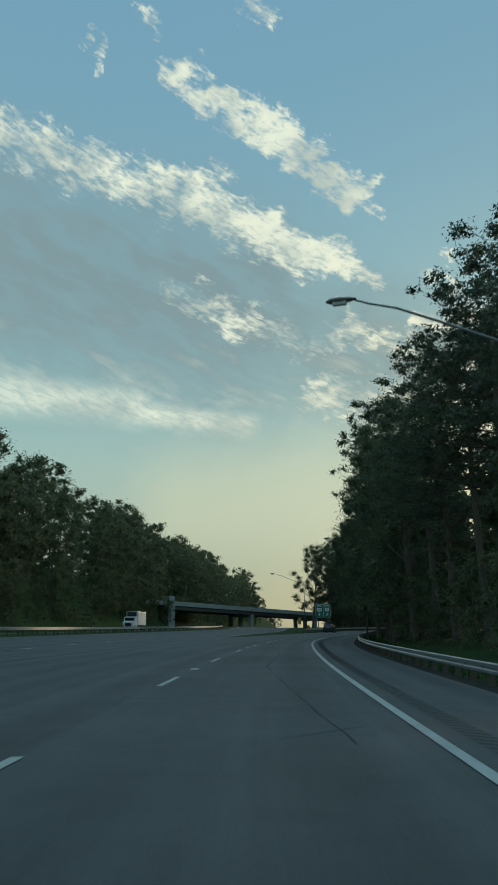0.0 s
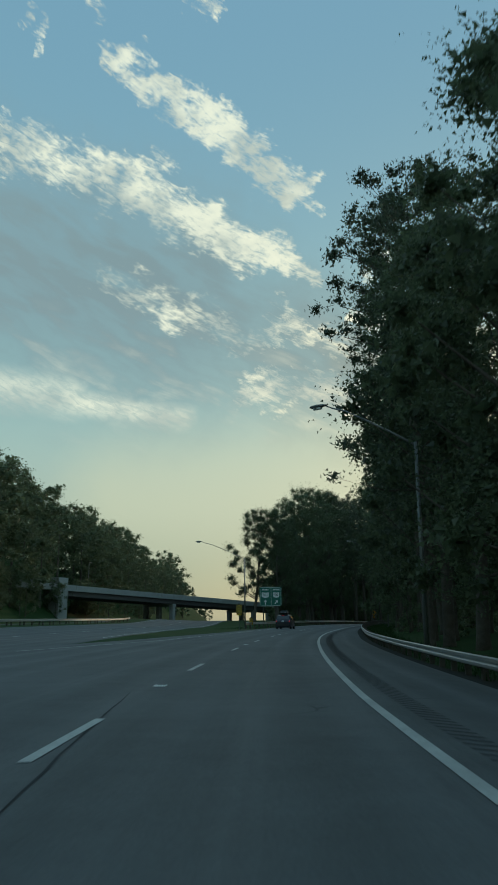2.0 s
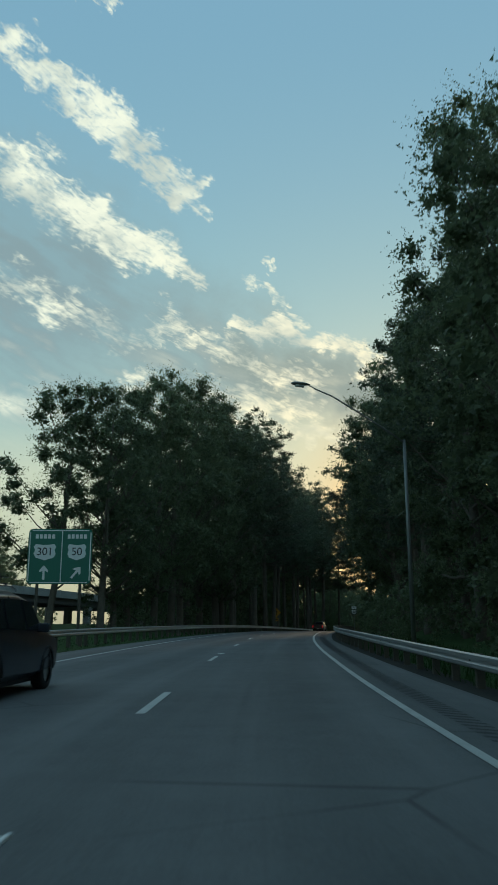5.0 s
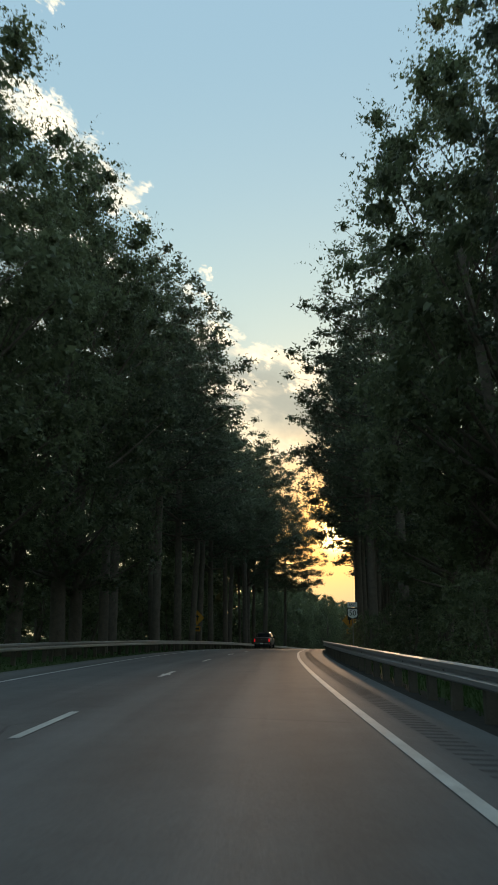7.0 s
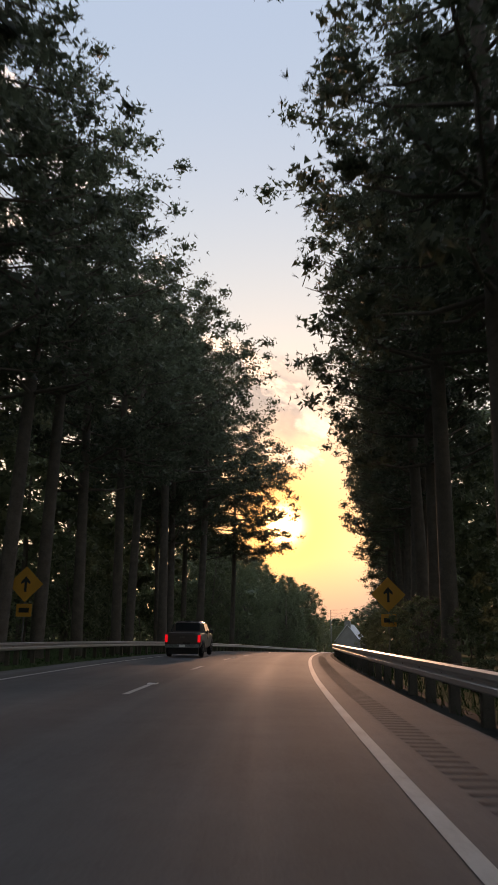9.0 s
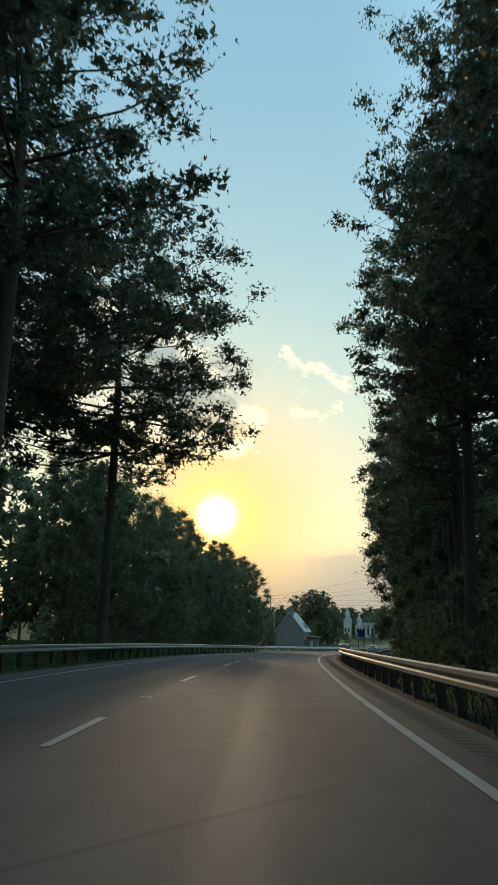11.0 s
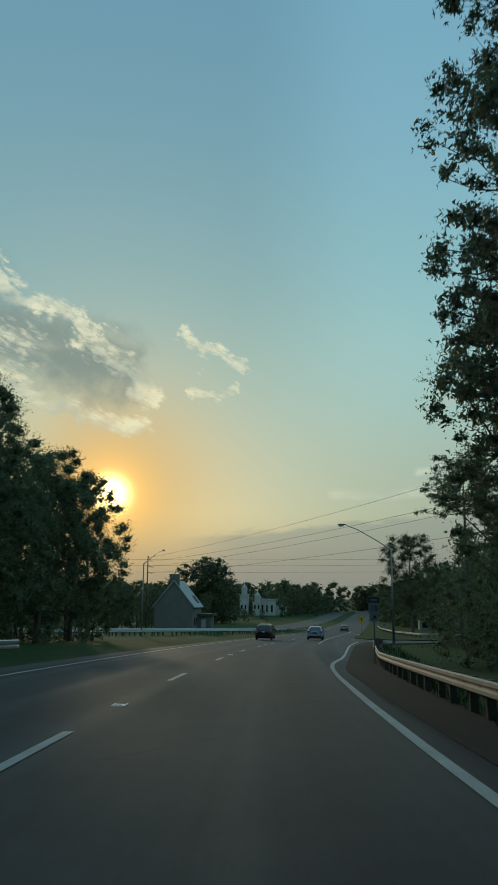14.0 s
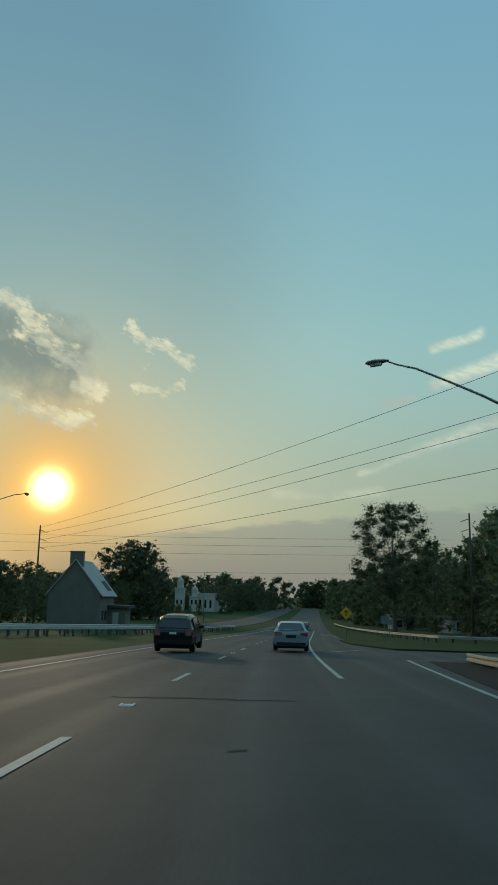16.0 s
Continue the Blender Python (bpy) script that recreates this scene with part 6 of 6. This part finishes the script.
def pickup(place, turn):
    st = [(0.0, 0.93, 0.55, 1.10, 1.14, 0.8), (0.05, 0.97, 0.50, 1.20, 1.26, 0.8), (1.72, 0.99, 0.42, 1.24, 1.30, 0.8), (1.78, 0.99, 0.42, 1.24, 1.80, 0.70), (2.1, 1.0, 0.40, 1.22, 1.90, 0.72),
          (3.2, 1.0, 0.40, 1.20, 1.88, 0.72), (4.0, 1.0, 0.42, 1.18, 1.26, 0.8), (5.3, 0.97, 0.45, 1.08, 1.18, 0.8), (5.7, 0.90, 0.50, 0.95, 1.02, 0.7)]
    panels = [("rear_window", GLASS_DARK, rear_quad(-0.66, 0.66, 1.36, 1.78, 1.715, 1.755), 0.012),
              ("tailgate", PAINT_BROWN, rear_quad(-0.78, 0.78, 0.72, 1.20, -0.004, 0.03), 0.02),
              ("two tail_light", BRAKE, rear_quad(0.80, 0.95, 0.78, 1.16, 0.0, 0.02), 0.02),
              ("bumper", CHROME, rear_quad(-0.90, 0.90, 0.50, 0.68, -0.06, -0.06), 0.05),
              ("number_plate", SIGN_WHITE, rear_quad(-0.16, 0.16, 0.53, 0.65, -0.115, -0.115), 0.01),
              ("two side_window", GLASS_DARK, [(0.985, 1.95, 1.26), (0.985, 2.7, 1.26), (0.84, 2.65, 1.74), (0.83, 2.0, 1.72)], 0.012),
              ("two side_window", GLASS_DARK, [(0.985, 2.78, 1.26), (0.985, 3.7, 1.24), (0.84, 3.25, 1.72), (0.84, 2.73, 1.74)], 0.012)]
    car = vehicle("pickup_truck", place, turn, 2.0, st, PAINT_BROWN, (1.05, 4.6), 0.40, panels, "dark brown crew-cab pickup truck with lit tail lamps", "pickup truck")
    for x in (-1.1, 1.1):
        lump("mirror", car, (x - 0.12, 3.35, 1.2), (x + 0.12, 3.45, 1.42), TRIM, 0.03)
    lump("handle", car, (-0.12, -0.05, 1.02), (0.12, -0.02, 1.07), CHROME, 0.008)


def compact(name, place, turn, paint, tall, label, category):
    st = [(0.0, 0.90, 0.34, 0.84, 0.88, 0.7), (0.08, 0.96, 0.30, 0.96, 1.0, 0.7), (0.14, 0.97, 0.28, 1.0, 1.04, 0.72), (0.5, 0.98, 0.27, 1.03, tall - 0.16, 0.64), (0.85, 0.99, 0.26, 1.03, tall - 0.04, 0.66),
          (2.2, 1.0, 0.26, 1.0, tall, 0.68), (2.9, 1.0, 0.26, 0.98, tall - 0.07, 0.66), (3.6, 0.99, 0.27, 0.97, 1.04, 0.7), (4.3, 0.94, 0.30, 0.84, 0.90, 0.7), (4.5, 0.85, 0.36, 0.70, 0.75, 0.6)]
    panels = [("rear_window", GLASS_DARK, [(-0.64, 0.155, 1.08), (0.64, 0.155, 1.08), (0.56, 0.11 + 0.36 * (tall - 1.28) / (tall - 1.2), tall - 0.24), (-0.56, 0.11 + 0.36 * (tall - 1.28) / (tall - 1.2), tall - 0.24)], 0.012),
              ("two tail_light", RED_LENS, [(0.56, -0.02, 0.74), (0.82, -0.01, 0.74), (0.83, 0.05, 0.97), (0.60, 0.05, 0.97)], 0.02),
              ("number_plate", SIGN_WHITE, rear_quad(-0.16, 0.16, 0.80, 0.90, -0.015, 0.0), 0.012), ("bumper", TRIM, rear_quad(-0.84, 0.84, 0.40, 0.56, -0.01, -0.01), 0.03),
              ("two side_window", GLASS_DARK, [(0.92, 0.7, 1.05), (0.92, 2.2, 1.03), (0.79, 2.1, tall - 0.17), (0.78, 0.85, tall - 0.2)], 0.012),
              ("two side_window", GLASS_DARK, [(0.92, 2.28, 1.03), (0.92, 3.2, 1.02), (0.80, 2.75, tall - 0.19), (0.79, 2.18, tall - 0.17)], 0.012)]
    car = vehicle(name, place, turn, 1.84, st, paint, (0.85, 3.55), 0.34, panels, label, category)
    for x in (-0.99, 0.99):
        lump("mirror", car, (x - 0.10, 2.98, 0.98), (x + 0.10, 3.08, 1.12), paint, 0.03)


def sedan(place, turn):
    st = [(0.0, 0.88, 0.36, 0.82, 0.86, 0.7), (0.06, 0.95, 0.30, 0.98, 1.03, 0.7), (0.14, 0.96, 0.28, 1.0, 1.06, 0.7), (0.72, 0.98, 0.26, 0.98, 1.07, 0.72), (1.35, 0.99, 0.25, 0.97, 1.40, 0.58),
          (1.9, 1.0, 0.25, 0.96, 1.46, 0.62), (2.6, 1.0, 0.25, 0.95, 1.42, 0.62), (3.45, 0.99, 0.26, 0.94, 1.0, 0.7), (4.3, 0.95, 0.30, 0.80, 0.86, 0.7), (4.6, 0.84, 0.36, 0.66, 0.72, 0.6)]
    panels = [("rear_window", GLASS_DARK, [(-0.66, 0.735, 1.09), (0.66, 0.735, 1.09), (0.53, 1.26, 1.37), (-0.53, 1.26, 1.37)], 0.014),
              ("two tail_light", RED_LENS, [(0.46, -0.02, 0.84), (0.82, -0.005, 0.80), (0.85, 0.035, 0.97), (0.46, 0.03, 0.95)], 0.02),
              ("number_plate", SIGN_BLACK, rear_quad(-0.26, 0.26, 0.70, 0.84, -0.02, -0.012), 0.012),
              ("bumper", TRIM, rear_quad(-0.72, 0.72, 0.33, 0.48, -0.01, -0.01), 0.03),
              ("two side_window", GLASS_DARK, [(0.91, 1.15, 1.0), (0.91, 2.1, 0.99), (0.76, 2.05, 1.34), (0.74, 1.5, 1.32)], 0.012),
              ("two side_window", GLASS_DARK, [(0.91, 2.18, 0.99), (0.91, 3.1, 0.98), (0.76, 2.6, 1.30), (0.76, 2.13, 1.34)], 0.012)]
    car = vehicle("sedan", place, turn, 1.82, st, PAINT_SILVER, (0.95, 3.65), 0.33, panels, "silver-blue four-door sedan on the asphalt", "sedan")
    for x in (-0.99, 0.99):
        lump("mirror", car, (x - 0.10, 2.85, 0.95), (x + 0.10, 2.95, 1.08), PAINT_SILVER, 0.03)
    lump("spoiler", car, (-0.66, 0.05, 1.06), (0.66, 0.17, 1.085), PAINT_SILVER, 0.01)


def box_truck(place, turn):
    thing = empty("box_truck", place, turn)
    lump("cargo_box", thing, (-1.25, 0.0, 1.0), (1.25, 6.0, 3.7), PAINT_WHITE, 0.05, "plain white cargo box")
    lump("chassis", thing, (-0.5, 0.1, 0.55), (0.5, 8.4, 0.95), TRIM, 0.03)
    bm = bmesh.new()
    plate(bm, [(6.2, 0.7), (9.0, 0.7), (9.0, 1.55), (8.0, 1.75), (7.6, 2.6), (6.2, 2.7)], -1.1, 1.1)
    for v in bm.verts:
        v.co = Vector((v.co.y, v.co.x, v.co.z))
    bmesh.ops.bevel(bm, geom=list(bm.edges), offset=0.05, segments=2, affect="EDGES")
    part("cab", bm, PAINT_WHITE, thing)
    lump("windscreen", thing, (-0.95, 7.72, 1.8), (0.95, 7.95, 2.45), GLASS_DARK, 0.02)
    lump("grille", thing, (-0.6, 8.98, 0.8), (0.6, 9.04, 1.45), TRIM, 0.01)
    lump("refrigeration_unit", thing, (-0.9, 6.02, 2.75), (0.9, 6.6, 3.6), TRIM, 0.05)
    lump("bumper", thing, (-1.15, 9.0, 0.45), (1.15, 9.12, 0.75), CHROME, 0.02)
    for x in (-0.85, 0.85):
        lump("headlight", thing, (x - 0.15, 8.97, 1.0), (x + 0.15, 9.05, 1.25), AMBER, 0.02)
    for y in (1.6, 2.7, 8.0):
        for x in (-1.0, 1.0):
            bm = bmesh.new()
            tube(bm, [(x - 0.14, y, 0.5), (x + 0.14, y, 0.5)], [0.5, 0.5], 18)
            w = part("wheel", bm, RUBBER, thing)
            bm = bmesh.new()
            tube(bm, [(x - 0.15, y, 0.5), (x + 0.15, y, 0.5)], [0.27, 0.27], 12)
            part("rim", bm, STEEL, w)
    tagged(thing, "white box truck on the opposite carriageway", "truck")


def on_road(s, u, up=0.01):
    return tuple(at(s, u, up)), heading(s)


estate_suv(*on_road(151.8, -4.85))
pickup(*on_road(290.2, -5.1))
compact("suv", *on_road(461.0, -4.4), PAINT_BLACK, 1.66, "black compact SUV in the inner lane at the junction", "suv")
sedan(*on_road(465.6, 0.9))
compact("hatchback", *on_road(566.0, 0.6), PAINT_GREY, 1.52, "small grey hatchback far ahead on the road", "car")
tx, ty = float(main_x(154)) - 21.0, 154.0
box_truck((tx + 1.0, ty + 9.0, ground_z(tx, ty) + 0.06), 180 - 4)
